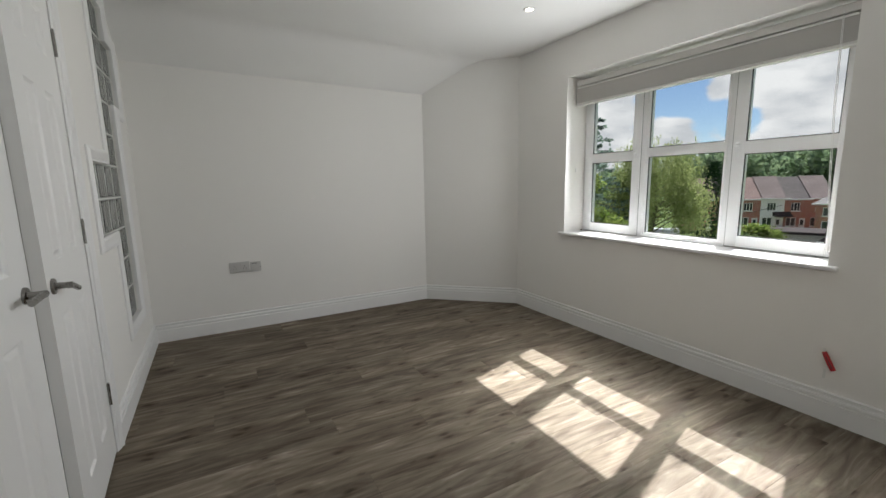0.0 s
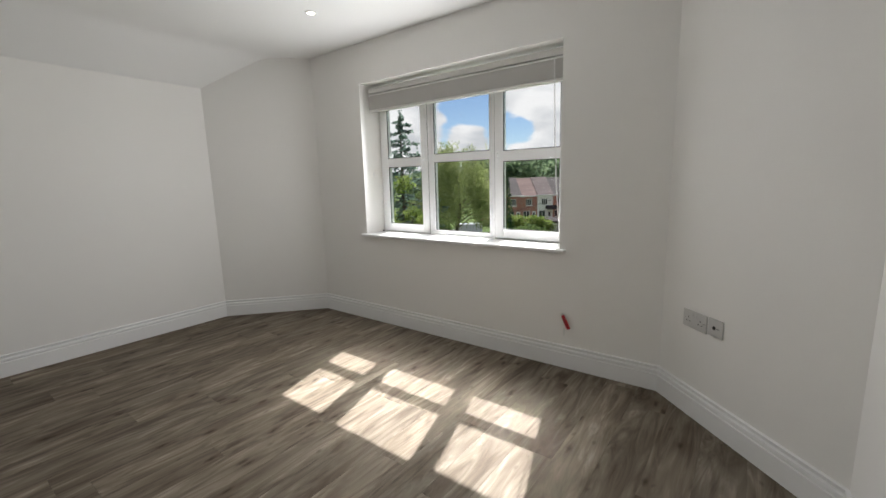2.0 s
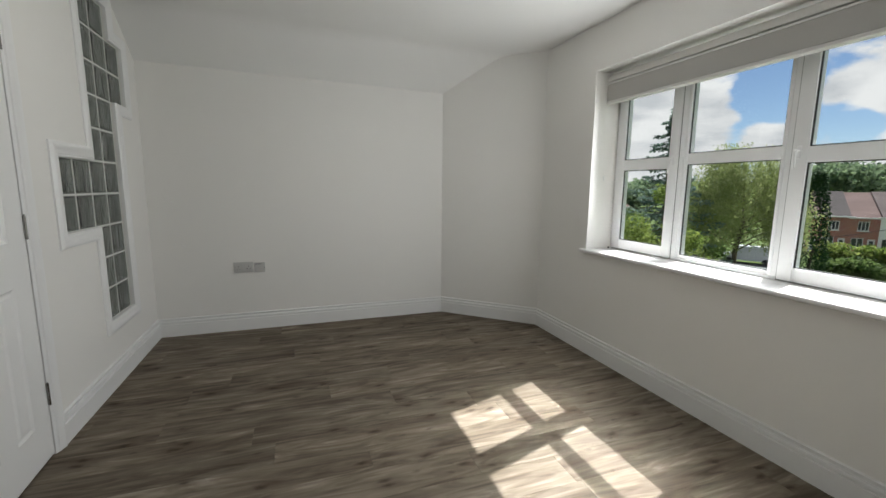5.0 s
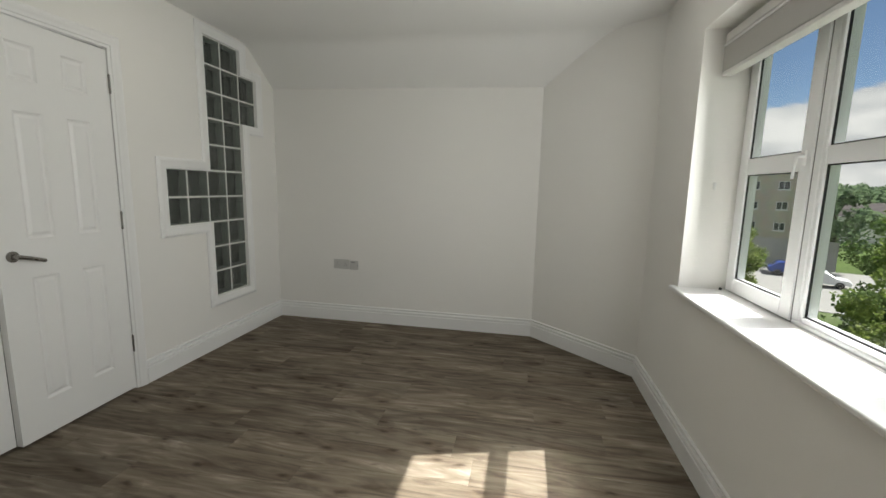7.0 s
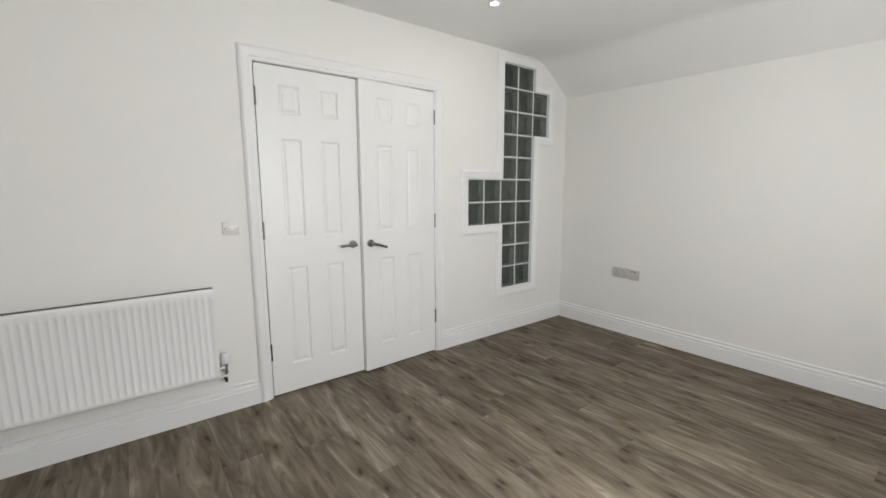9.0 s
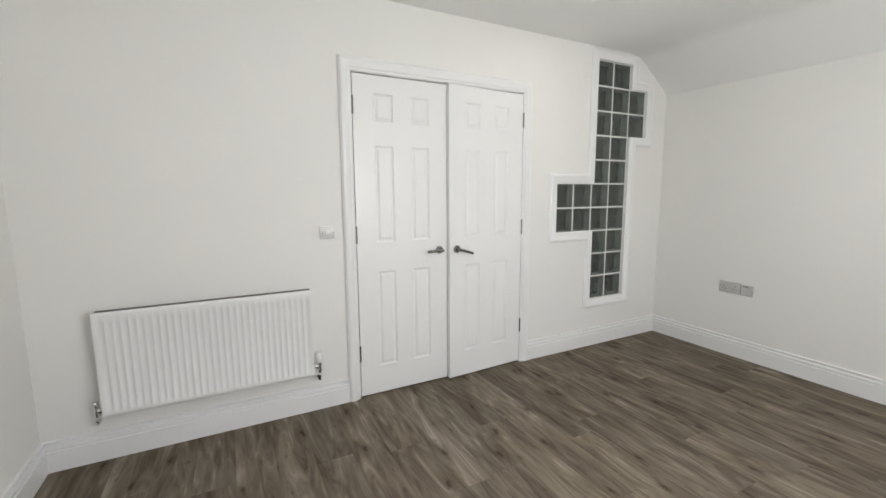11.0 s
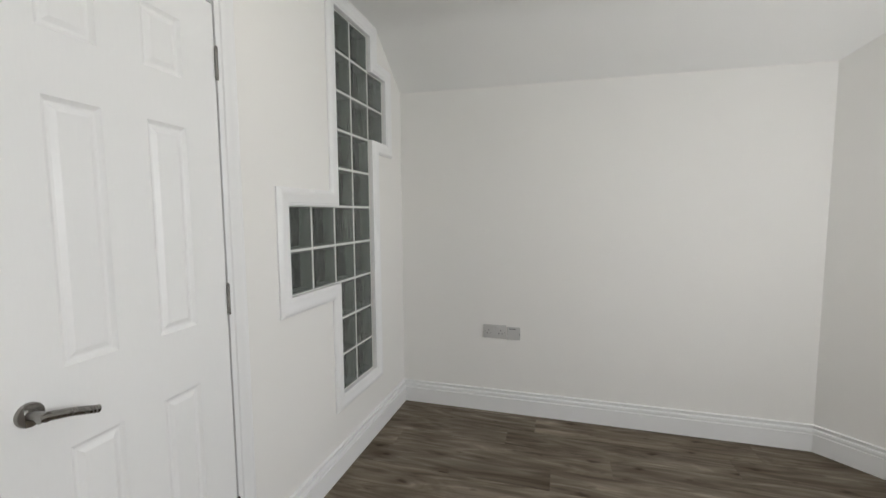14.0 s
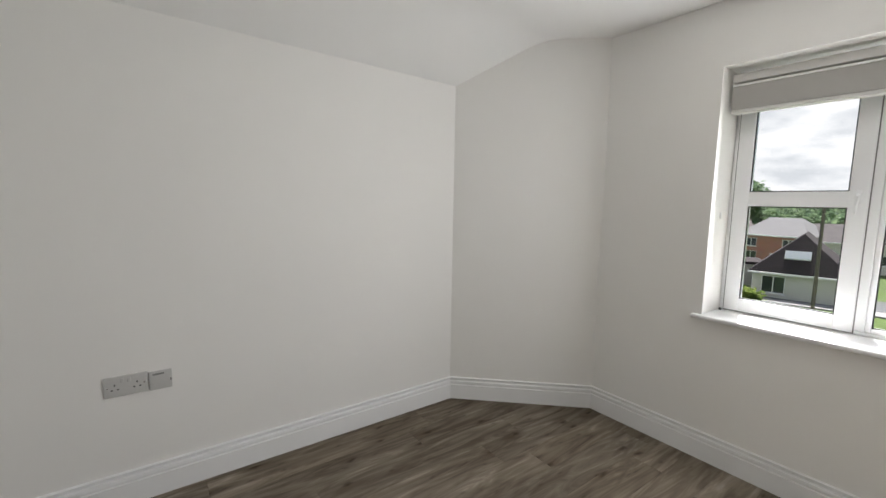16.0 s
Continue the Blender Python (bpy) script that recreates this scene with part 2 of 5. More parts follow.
def floor_wood(name):
    """Grey-brown oak-effect vinyl plank: long grain, paler cathedrals, knots; every plank its own stretch of it."""
    m, n, l, b = material(name)
    co, info, sh = n.new("ShaderNodeTexCoord"), n.new("ShaderNodeObjectInfo"), n.new("ShaderNodeVectorMath")
    comb = n.new("ShaderNodeCombineXYZ")
    for k, f in enumerate((37.0, 91.0, 13.0)):
        mu = n.new("ShaderNodeMath")
        mu.operation, mu.inputs[1].default_value = "MULTIPLY", f
        l.new(info.outputs["Random"], mu.inputs[0])
        l.new(mu.outputs[0], comb.inputs[k])
    l.new(co.outputs["Object"], sh.inputs[0])
    l.new(comb.outputs[0], sh.inputs[1])

    def noise_at(scale, stretch, detail=5, distort=0.0, rough=0.55):
        mp, t = n.new("ShaderNodeMapping"), n.new("ShaderNodeTexNoise")
        mp.inputs["Scale"].default_value = stretch
        t.inputs["Scale"].default_value, t.inputs["Detail"].default_value = scale, detail
        t.inputs["Distortion"].default_value, t.inputs["Roughness"].default_value = distort, rough
        l.new(sh.outputs[0], mp.inputs["Vector"])
        l.new(mp.outputs["Vector"], t.inputs["Vector"])
        return t.outputs["Fac"]
    broad = noise_at(3.0, (0.36, 2.0, 1), 2, 0.8)
    streak = noise_at(6.0, (0.34, 2.2, 1), 4, 2.2, 0.55)
    fibre = noise_at(48.0, (0.09, 2.4, 1), 5)
    r1 = n.new("ShaderNodeValToRGB")
    e = r1.color_ramp.elements
    e[0].position, e[0].color = 0.30, (0.060, 0.046, 0.033, 1)
    e[1].position, e[1].color = 0.70, (0.378, 0.336, 0.279, 1)
    k = e.new(0.47)
    k.color = (0.154, 0.125, 0.093, 1)
    k = e.new(0.58)
    k.color = (0.227, 0.192, 0.150, 1)
    add = n.new("ShaderNodeMath")
    add.operation = "MULTIPLY_ADD"
    add.inputs[1].default_value = 0.55
    half = n.new("ShaderNodeMath")
    half.operation, half.inputs[1].default_value = "MULTIPLY", 0.45
    l.new(broad, half.inputs[0])
    l.new(streak, add.inputs[0])
    l.new(half.outputs[0], add.inputs[2])
    l.new(add.outputs[0], r1.inputs["Fac"])
    # knots: dark eyes with a brown halo drawn out along the grain, here and there
    warp = n.new("ShaderNodeTexNoise")
    warp.inputs["Scale"].default_value, warp.inputs["Detail"].default_value = 14.0, 3
    l.new(sh.outputs[0], warp.inputs["Vector"])
    wsc = n.new("ShaderNodeVectorMath")
    wsc.operation, wsc.inputs["Scale"].default_value = "SCALE", 0.045
    wad = n.new("ShaderNodeVectorMath")
    l.new(warp.outputs["Color"], wsc.inputs[0])
    l.new(sh.outputs[0], wad.inputs[0])
    l.new(wsc.outputs[0], wad.inputs[1])
    last = r1.outputs["Color"]
    for stretch, reach, strength, colour, some in (((3.0, 7.5, 1), 0.42, 0.45, (0.070, 0.048, 0.030), 0.64), ((3.0, 7.5, 1), 0.14, 0.72, (0.028, 0.019, 0.013), 0.64), ((6.5, 15.0, 1), 0.20, 0.42, (0.040, 0.028, 0.018), 0.86)):
        mp, vo = n.new("ShaderNodeMapping"), n.new("ShaderNodeTexVoronoi")
        mp.inputs["Scale"].default_value = stretch
        vo.inputs["Scale"].default_value = 1.0
        vo.voronoi_dimensions = "2D"
        l.new(wad.outputs[0], mp.inputs["Vector"])
        l.new(mp.outputs["Vector"], vo.inputs["Vector"])
        kr = n.new("ShaderNodeMapRange")
        kr.interpolation_type = "SMOOTHSTEP"
        kr.inputs["From Min"].default_value, kr.inputs["From Max"].default_value = 0.0, reach
        kr.inputs["To Min"].default_value, kr.inputs["To Max"].default_value = strength, 0.0
        l.new(vo.outputs["Distance"], kr.inputs["Value"])
        sp, gt, mu = n.new("ShaderNodeSeparateColor"), n.new("ShaderNodeMath"), n.new("ShaderNodeMath")
        gt.operation, gt.inputs[1].default_value = "GREATER_THAN", some
        mu.operation = "MULTIPLY"
        l.new(vo.outputs["Color"], sp.inputs[0])
        l.new(sp.outputs[0], gt.inputs[0])
        l.new(gt.outputs[0], mu.inputs[0])
        l.new(kr.outputs["Result"], mu.inputs[1])
        kn = n.new("ShaderNodeMix")
        kn.data_type = "RGBA"
        kn.inputs["B"].default_value = (*colour, 1)
        l.new(mu.outputs[0], kn.inputs["Factor"])
        l.new(last, kn.inputs["A"])
        last = kn.outputs["Result"]
    # fibre and tone of the single plank
    tone = n.new("ShaderNodeMapRange")
    tone.inputs["To Min"].default_value, tone.inputs["To Max"].default_value = 0.84, 1.17
    l.new(info.outputs["Random"], tone.inputs["Value"])
    fr = n.new("ShaderNodeMapRange")
    fr.inputs["From Min"].default_value, fr.inputs["From Max"].default_value = 0.3, 0.7
    fr.inputs["To Min"].default_value, fr.inputs["To Max"].default_value = 0.95, 1.05
    l.new(fibre, fr.inputs["Value"])
    mu = n.new("ShaderNodeMath")
    mu.operation = "MULTIPLY"
    l.new(tone.outputs["Result"], mu.inputs[0])
    l.new(fr.outputs["Result"], mu.inputs[1])
    sc = n.new("ShaderNodeVectorMath")
    sc.operation = "SCALE"
    l.new(kn.outputs["Result"], sc.inputs[0])
    l.new(mu.outputs[0], sc.inputs["Scale"])
    l.new(sc.outputs[0], b.inputs["Base Color"])
    rr = n.new("ShaderNodeMapRange")
    rr.inputs["To Min"].default_value, rr.inputs["To Max"].default_value = 0.62, 0.76
    l.new(streak, rr.inputs["Value"])
    l.new(rr.outputs["Result"], b.inputs["Roughness"])
    bp = n.new("ShaderNodeBump")
    bp.inputs["Strength"].default_value, bp.inputs["Distance"].default_value = 0.25, 0.0012
    l.new(fibre, bp.inputs["Height"])
    l.new(bp.outputs["Normal"], b.inputs["Normal"])
    b.inputs["Specular IOR Level"].default_value = 0.13
    return m


def pane_glass(name, tint):
    m, n, l, b = material(name)
    b.inputs["Base Color"].default_value = (*tint, 1)
    b.inputs["Roughness"].default_value = 0.0
    b.inputs["IOR"].default_value = 1.12
    b.inputs["Transmission Weight"].default_value = 1.0
    return m


def block_face(name):
    """Clear greenish pressed glass with soft upright ripples."""
    m, n, l, b = material(name)
    co, mp, no = n.new("ShaderNodeTexCoord"), n.new("ShaderNodeMapping"), n.new("ShaderNodeTexNoise")
    info, sh = n.new("ShaderNodeObjectInfo"), n.new("ShaderNodeVectorMath")
    comb = n.new("ShaderNodeCombineXYZ")
    mu = n.new("ShaderNodeMath")
    mu.operation, mu.inputs[1].default_value = "MULTIPLY", 53.0
    l.new(info.outputs["Random"], mu.inputs[0])
    for k in range(3):
        l.new(mu.outputs[0], comb.inputs[k])
    l.new(co.outputs["Object"], sh.inputs[0])
    l.new(comb.outputs[0], sh.inputs[1])
    mp.inputs["Scale"].default_value = (1.0, 2.2, 0.7)
    no.inputs["Scale"].default_value, no.inputs["Detail"].default_value, no.inputs["Distortion"].default_value = 6.0, 1.0, 1.6
    l.new(sh.outputs[0], mp.inputs["Vector"])
    l.new(mp.outputs["Vector"], no.inputs["Vector"])
    bp = n.new("ShaderNodeBump")
    bp.inputs["Strength"].default_value, bp.inputs["Distance"].default_value = 0.35, 0.012
    l.new(no.outputs["Fac"], bp.inputs["Height"])
    l.new(bp.outputs["Normal"], b.inputs["Normal"])
    b.inputs["Base Color"].default_value = (0.86, 0.91, 0.88, 1)
    b.inputs["Roughness"].default_value = 0.06
    b.inputs["IOR"].default_value = 1.42
    b.inputs["Transmission Weight"].default_value = 1.0
    return m


def leafy(name, dark, light, hue=0.25):
    """Foliage: tone by clump and by leaf, with light coming through."""
    m, n, l, b = material(name)
    geo, co, no = n.new("ShaderNodeNewGeometry"), n.new("ShaderNodeTexCoord"), n.new("ShaderNodeTexNoise")
    no.inputs["Scale"].default_value, no.inputs["Detail"].default_value = 1.1, 4
    l.new(co.outputs["Object"], no.inputs["Vector"])
    ad = n.new("ShaderNodeMath")
    ad.operation, ad.inputs[1].default_value = "MULTIPLY_ADD", 0.45
    l.new(geo.outputs["Random Per Island"], ad.inputs[0])
    l.new(no.outputs["Fac"], ad.inputs[2])
    ra = n.new("ShaderNodeMapRange")
    ra.inputs["From Min"].default_value, ra.inputs["From Max"].default_value = 0.4, 1.05
    l.new(ad.outputs[0], ra.inputs["Value"])
    mix = n.new("ShaderNodeMix")
    mix.data_type = "RGBA"
    mix.inputs["A"].default_value, mix.inputs["B"].default_value = (*dark, 1), (*light, 1)
    l.new(ra.outputs["Result"], mix.inputs["Factor"])
    l.new(mix.outputs["Result"], b.inputs["Base Color"])
    b.inputs["Roughness"].default_value, b.inputs["Specular IOR Level"].default_value = 0.7, 0.1
    tr, ms = n.new("ShaderNodeBsdfTranslucent"), n.new("ShaderNodeMixShader")
    ms.inputs[0].default_value = hue
    l.new(mix.outputs["Result"], tr.inputs["Color"])
    l.new(b.outputs[0], ms.inputs[1])
    l.new(tr.outputs[0], ms.inputs[2])
    l.new(ms.outputs[0], n["Material Output"].inputs["Surface"])
    return m


def brickwork(name, base, mortar=(0.42, 0.38, 0.33), w=0.225, h=0.075):
    m, n, l, b = material(name)
    co, br, no = n.new("ShaderNodeTexCoord"), n.new("ShaderNodeTexBrick"), n.new("ShaderNodeTexNoise")
    l.new(co.outputs["UV"], br.inputs["Vector"])
    br.inputs["Color1"].default_value = (*[c * 0.82 for c in base], 1)
    br.inputs["Color2"].default_value = (*[min(1, c * 1.15) for c in base], 1)
    br.inputs["Mortar"].default_value = (*mortar, 1)
    br.inputs["Scale"].default_value = 1.0
    br.inputs["Brick Width"].default_value, br.inputs["Row Height"].default_value = w, h
    br.inputs["Mortar Size"].default_value = 0.008
    no.inputs["Scale"].default_value = 1.2
    l.new(co.outputs["Object"], no.inputs["Vector"])
    mx = n.new("ShaderNodeMix")
    mx.data_type, mx.blend_type = "RGBA", "MULTIPLY"
    mx.inputs["Factor"].default_value = 0.35
    l.new(br.outputs["Color"], mx.inputs["A"])
    l.new(no.outputs["Color"], mx.inputs["B"])
    l.new(mx.outputs["Result"], b.inputs["Base Color"])
    b.inputs["Roughness"].default_value = 0.85
    return m


def glowing(name, colour, strength):
    m, n, l, b = material(name)
    b.inputs["Base Color"].default_value = (0.8, 0.8, 0.8, 1)
    b.inputs["Emission Color"].default_value = (*colour, 1)
    b.inputs["Emission Strength"].default_value = strength
    return m


WALL = surface("wall_paint", (0.845, 0.833, 0.805), 0.75, 0.015, 0.8, 260, 0.10, spec=0.3, dist=0.0008)
CEIL = surface("ceiling_paint", (0.86, 0.856, 0.842), 0.8, 0.015, 0.8, 260, 0.10, spec=0.25, dist=0.0008)
GLOSS = surface("white_satin_paint", (0.86, 0.86, 0.855), 0.34, 0.012, 2.0, 140, 0.05, rough_vary=0.05, dist=0.0006)
DOORP = surface("white_door_paint", (0.86, 0.86, 0.85), 0.36, 0.012, 2.0, 190, 0.10, rough_vary=0.05, stretch=(1, 1, 0.12), dist=0.0006)
UPVC = surface("white_upvc", (0.89, 0.895, 0.90), 0.3, 0.012, 2.5, 90, 0.02, rough_vary=0.06)
SEAL = surface("black_gasket", (0.02, 0.02, 0.021), 0.6, 0.2, 5, 120, 0.05)
PLANK = floor_wood("grey_oak_vinyl")
SUBFLOOR = surface("dark_underlay", (0.03, 0.027, 0.024), 0.9, 0.2, 4, 60, 0.1)
STEEL = surface("brushed_steel", (0.30, 0.29, 0.275), 0.26, 0.10, 8, 300, 0.08, metal=1.0, rough_vary=0.08, stretch=(1, 8, 1))
CHROME = surface("chrome", (0.72, 0.72, 0.72), 0.12, 0.05, 10, 200, 0.02, metal=1.0, rough_vary=0.05)
WHITEP = surface("white_plastic", (0.80, 0.80, 0.79), 0.35, 0.02, 6, 120, 0.03)
GREYP = surface("grey_plate_plastic", (0.55, 0.545, 0.53), 0.4, 0.04, 6, 120, 0.03)
SWITCHP = surface("off_white_switch_plastic", (0.70, 0.695, 0.675), 0.3, 0.03, 6, 120, 0.03)
BLACKP = surface("black_plastic", (0.03, 0.03, 0.03), 0.45, 0.2, 6, 120, 0.03)
REDP = surface("red_insulating_tape", (0.42, 0.012, 0.02), 0.4, 0.15, 30, 200, 0.1)
ENAMEL = surface("white_radiator_enamel", (0.84, 0.84, 0.835), 0.32, 0.012, 2, 150, 0.02, rough_vary=0.05)
GRILLE = surface("gap_and_grille_shade", (0.22, 0.22, 0.215), 0.5, 0.08, 10, 90, 0.03)
SLATM = surface("grey_blind_slats", (0.47, 0.458, 0.435), 0.5, 0.02, 3, 60, 0.0, stretch=(1, 0.15, 6))
RAILM = surface("pale_blind_rail", (0.70, 0.69, 0.665), 0.38, 0.03, 3, 80, 0.02)
MORTAR = surface("white_mortar", (0.72, 0.73, 0.70), 0.7, 0.04, 6, 90, 0.12)
DARKBOX = surface("dark_box_paint", (0.5, 0.49, 0.46), 0.8, 0.03, 1, 120, 0.05)
BLOCK = block_face("green_block_glass")
# painted tones: paler sides for the light strip, dark far face for unlit space
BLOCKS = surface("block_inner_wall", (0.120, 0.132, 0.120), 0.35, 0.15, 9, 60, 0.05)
BLOCKB = surface("block_far_face_shade", (0.030, 0.034, 0.031), 0.25, 0.35, 14, 40, 0.10, stretch=(1, 2.2, 0.7))
SLOTSHADE = surface("grille_slot_shade", (0.075, 0.075, 0.073), 0.6, 0.08, 10, 90, 0.03)
# tint added to the glass to darken the bright view outside
PANE = pane_glass("dimming_window_glass", PANE_TINT)
BULB = glowing("lamp_glow", (1.0, 0.88, 0.74), 4.0)

# ---- the room: plan ----
Y_SOUTH, Y_NORTH, X_EAST = 0.735, 5.215, 3.22
NE1, NE2 = (2.497, Y_NORTH), (X_EAST, 4.545)
SE1, SE2 = (X_EAST, 1.46), (2.507, Y_SOUTH)
DOOR_Y0, DOOR_Y1, DOOR_Z = 2.312, 3.592, 2.056
WIN_Y0, WIN_Y1, WIN_Z0, WIN_Z1 = 2.085, 3.903, 0.780, 2.112
WALL_TOP = 2.66
BLOCK_Y, BLOCK_Z, PITCH_Y, PITCH_Z = 3.938, 0.412, 0.2025, 0.199    # lower corner of the glass block grid
COLUMNS = [(c, r) for r in range(10) for c in (2, 3)] + [(c, r) for r in (3, 4) for c in (0, 1)] + [(4, 7), (4, 8)]


def ceiling_height(x):
    return 2.492 - 0.0165 * x


def in_blocks(y, z):
    c, r = math.floor((y - BLOCK_Y) / PITCH_Y), math.floor((z - BLOCK_Z) / PITCH_Z)
    return (c, r) in COLUMNS


# west wall, with the double door and the stepped glass block light
us = [0.5, DOOR_Y0 - 0.03, DOOR_Y1 + 0.03] + [BLOCK_Y + PITCH_Y * k for k in range(6)] + [5.45]
vs = [-0.1, DOOR_Z + 0.03] + [BLOCK_Z + PITCH_Z * k for k in range(11)] + [WALL_TOP]
us.sort(), vs.sort()
wall = part("wall_west", slab(us, vs, lambda u, v: in_blocks(u, v) or (DOOR_Y0 - 0.03 < u < DOOR_Y1 + 0.03 and v < DOOR_Z + 0.03),
            lambda u, v, d: (-d, u, v), 0.12), WALL)
tagged(wall, "off-white painted wall with double doors and glass blocks", "wall", kind="structure")


def straight_wall(name, a, b, thick, more=0.15):
    a, b = Vector((*a, 0)), Vector((*b, 0))
    way = (b - a).normalized()
    out = Vector((way.y, -way.x, 0))
    a, b = a - way * more, b + way * more
    bm = slab([0, (b - a).length], [-0.1, WALL_TOP], lambda u, v: False, lambda u, v, d: a + way * u + out * d + Vector((0, 0, v)), thick)
    return tagged(part(name, bm, WALL), "off-white painted plaster wall", "wall", kind="structure")


straight_wall("wall_north", NE1, (0, Y_NORTH), 0.25, 0.0)
straight_wall("wall_north_east", NE2, NE1, 0.25, 0.0)
straight_wall("wall_south_east", SE2, SE1, 0.25, 0.0)
straight_wall("wall_south", (0, Y_SOUTH), SE2, 0.25, 0.0)
us, vs = [1.46, WIN_Y0, WIN_Y1, 4.545], [-0.1, WIN_Z0, WIN_Z1, WALL_TOP]
wall = part("wall_east", slab(us, vs, lambda u, v: WIN_Y0 < u < WIN_Y1 and WIN_Z0 < v < WIN_Z1, lambda u, v, d: (X_EAST + d, u, v), 0.30), WALL)
tagged(wall, "off-white painted wall with a three-light window", "wall", kind="structure")

# ceiling: flat, then a soft bend down to the north wall
bend = [(Y_SOUTH - 0.3, 0.0), (4.74, 0.0), (4.80, -0.008), (4.85, -0.026), (4.90, -0.056), (Y_NORTH, -0.292), (Y_NORTH + 0.3, -0.53)]
bm = bmesh.new()
xs = [-0.15, 3.7]
low = [[bm.verts.new((x, y, ceiling_height(x) + d)) for y, d in bend] for x in xs]
top = [[bm.verts.new((x, y, ceiling_height(x) + d + 0.14)) for y, d in bend] for x in xs]
for i in range(len(bend) - 1):
    bm.faces.new((low[0][i], low[0][i + 1], low[1][i + 1], low[1][i]))
    bm.faces.new((top[0][i], top[0][i + 1], top[1][i + 1], top[1][i]))
    for k in (0, 1):
        bm.faces.new((low[k][i], low[k][i + 1], top[k][i + 1], top[k][i]))
for i in (0, -1):
    bm.faces.new((low[0][i], low[1][i], top[1][i], top[0][i]))
tagged(part("ceiling", bm, CEIL, smooth=20), "white ceiling sloping down to one wall", "ceiling", kind="structure")

# a closed box added to keep it dark behind the doors and glass blocks
bm = slab([-1.5, -0.12], [-0.1, WALL_TOP], lambda u, v: False, lambda u, v, d: (u, 0.5 - d, v), 0.1)
tagged(part("wall_hall_south", bm, DARKBOX), "added wall of the closed dark box behind the doors", "wall", kind="structure")
bm = slab([-1.5, -0.12], [-0.1, WALL_TOP], lambda u, v: False, lambda u, v, d: (u, 5.45 + d, v), 0.1)
tagged(part("wall_hall_north", bm, DARKBOX), "added wall of the closed dark box behind the glass blocks", "wall", kind="structure")
bm = slab([0.4, 5.55], [-0.1, WALL_TOP], lambda u, v: False, lambda u, v, d: (-1.5 - d, u, v), 0.1)
tagged(part("wall_hall_west", bm, DARKBOX), "added wall of the closed dark box behind the doors", "wall", kind="structure")
tagged(part("ceiling_hall", box((-1.6, 0.4, 2.56), (-0.12, 5.55, 2.66)), DARKBOX), "added lid of the closed dark box", "ceiling", kind="structure")
tagged(part("floor_hall", box((-1.6, 0.4, -0.10), (-0.12, 5.55, -0.012)), SUBFLOOR), "added floor of the closed dark box behind the doors", "floor", kind="structure")

# skirting with a torus moulding
SKIRT = [(0.0, 0.0), (0.020, 0.0), (0.020, 0.102), (0.0135, 0.104), (0.0130, 0.109), (0.0180, 0.113), (0.0195, 0.121), (0.0165, 0.1285),
         (0.0035, 0.130), (0.0030, 0.140), (0.0115, 0.1435), (0.0130, 0.147), (0.0125, 0.152), (0.0060, 0.155), (0.0, 0.155)]
run = [(0, 2.231), (0, Y_SOUTH), SE2, SE1, NE2, NE1, (0, Y_NORTH), (0, 3.667)]
bm = sweep(run, SKIRT, lambda a, b, r: (a, b, r + 0.0005))
tagged(part("baseboard", bm, GLOSS, smooth=35), "white painted moulded skirting board", "baseboard", kind="structure")

# architrave round the double door
ARCH = [(0.0, -0.012), (0.0, 0.006), (-0.005, 0.0095), (-0.014, 0.0110), (-0.018, 0.016), (-0.040, 0.019), (-0.048, 0.024), (-0.060, 0.025), (-0.068, 0.021), (-0.072, 0.015), (-0.076, 0.012), (-0.076, -0.012)]
bm = sweep([(DOOR_Y1 + 0.004, 0.0005), (DOOR_Y1 + 0.004, DOOR_Z + 0.006), (DOOR_Y0 - 0.004, DOOR_Z + 0.006), (DOOR_Y0 - 0.004, 0.0005)], ARCH, lambda a, b, r: (r, a, b))
tagged(part("trim_door", bm, GLOSS, smooth=35), "white moulded architrave round the double doors", "architrave", kind="structure")
# door lining with its stop
bm = bmesh.new()
for lo, hi in (((-0.13, DOOR_Y0 - 0.032, -0.012), (-0.003, DOOR_Y0 - 0.002, DOOR_Z + 0.03)), ((-0.13, DOOR_Y1 + 0.002, -0.012), (-0.003, DOOR_Y1 + 0.032, DOOR_Z + 0.03)),
               ((-0.13, DOOR_Y0 - 0.002, DOOR_Z + 0.002), (-0.003, DOOR_Y1 + 0.002, DOOR_Z + 0.03)),
               ((-0.075, DOOR_Y0 - 0.002, -0.012), (-0.05, DOOR_Y0 + 0.012, DOOR_Z)), ((-0.075, DOOR_Y1 - 0.012, -0.012), (-0.05, DOOR_Y1 + 0.002, DOOR_Z)),
               ((-0.075, DOOR_Y0 + 0.012, DOOR_Z - 0.014), (-0.05, DOOR_Y1 - 0.012, DOOR_Z + 0.002))):
    add_box(bm, lo, hi)
tagged(part("trim_door_lining", bm, GLOSS), "white painted door lining", "door frame", kind="structure")


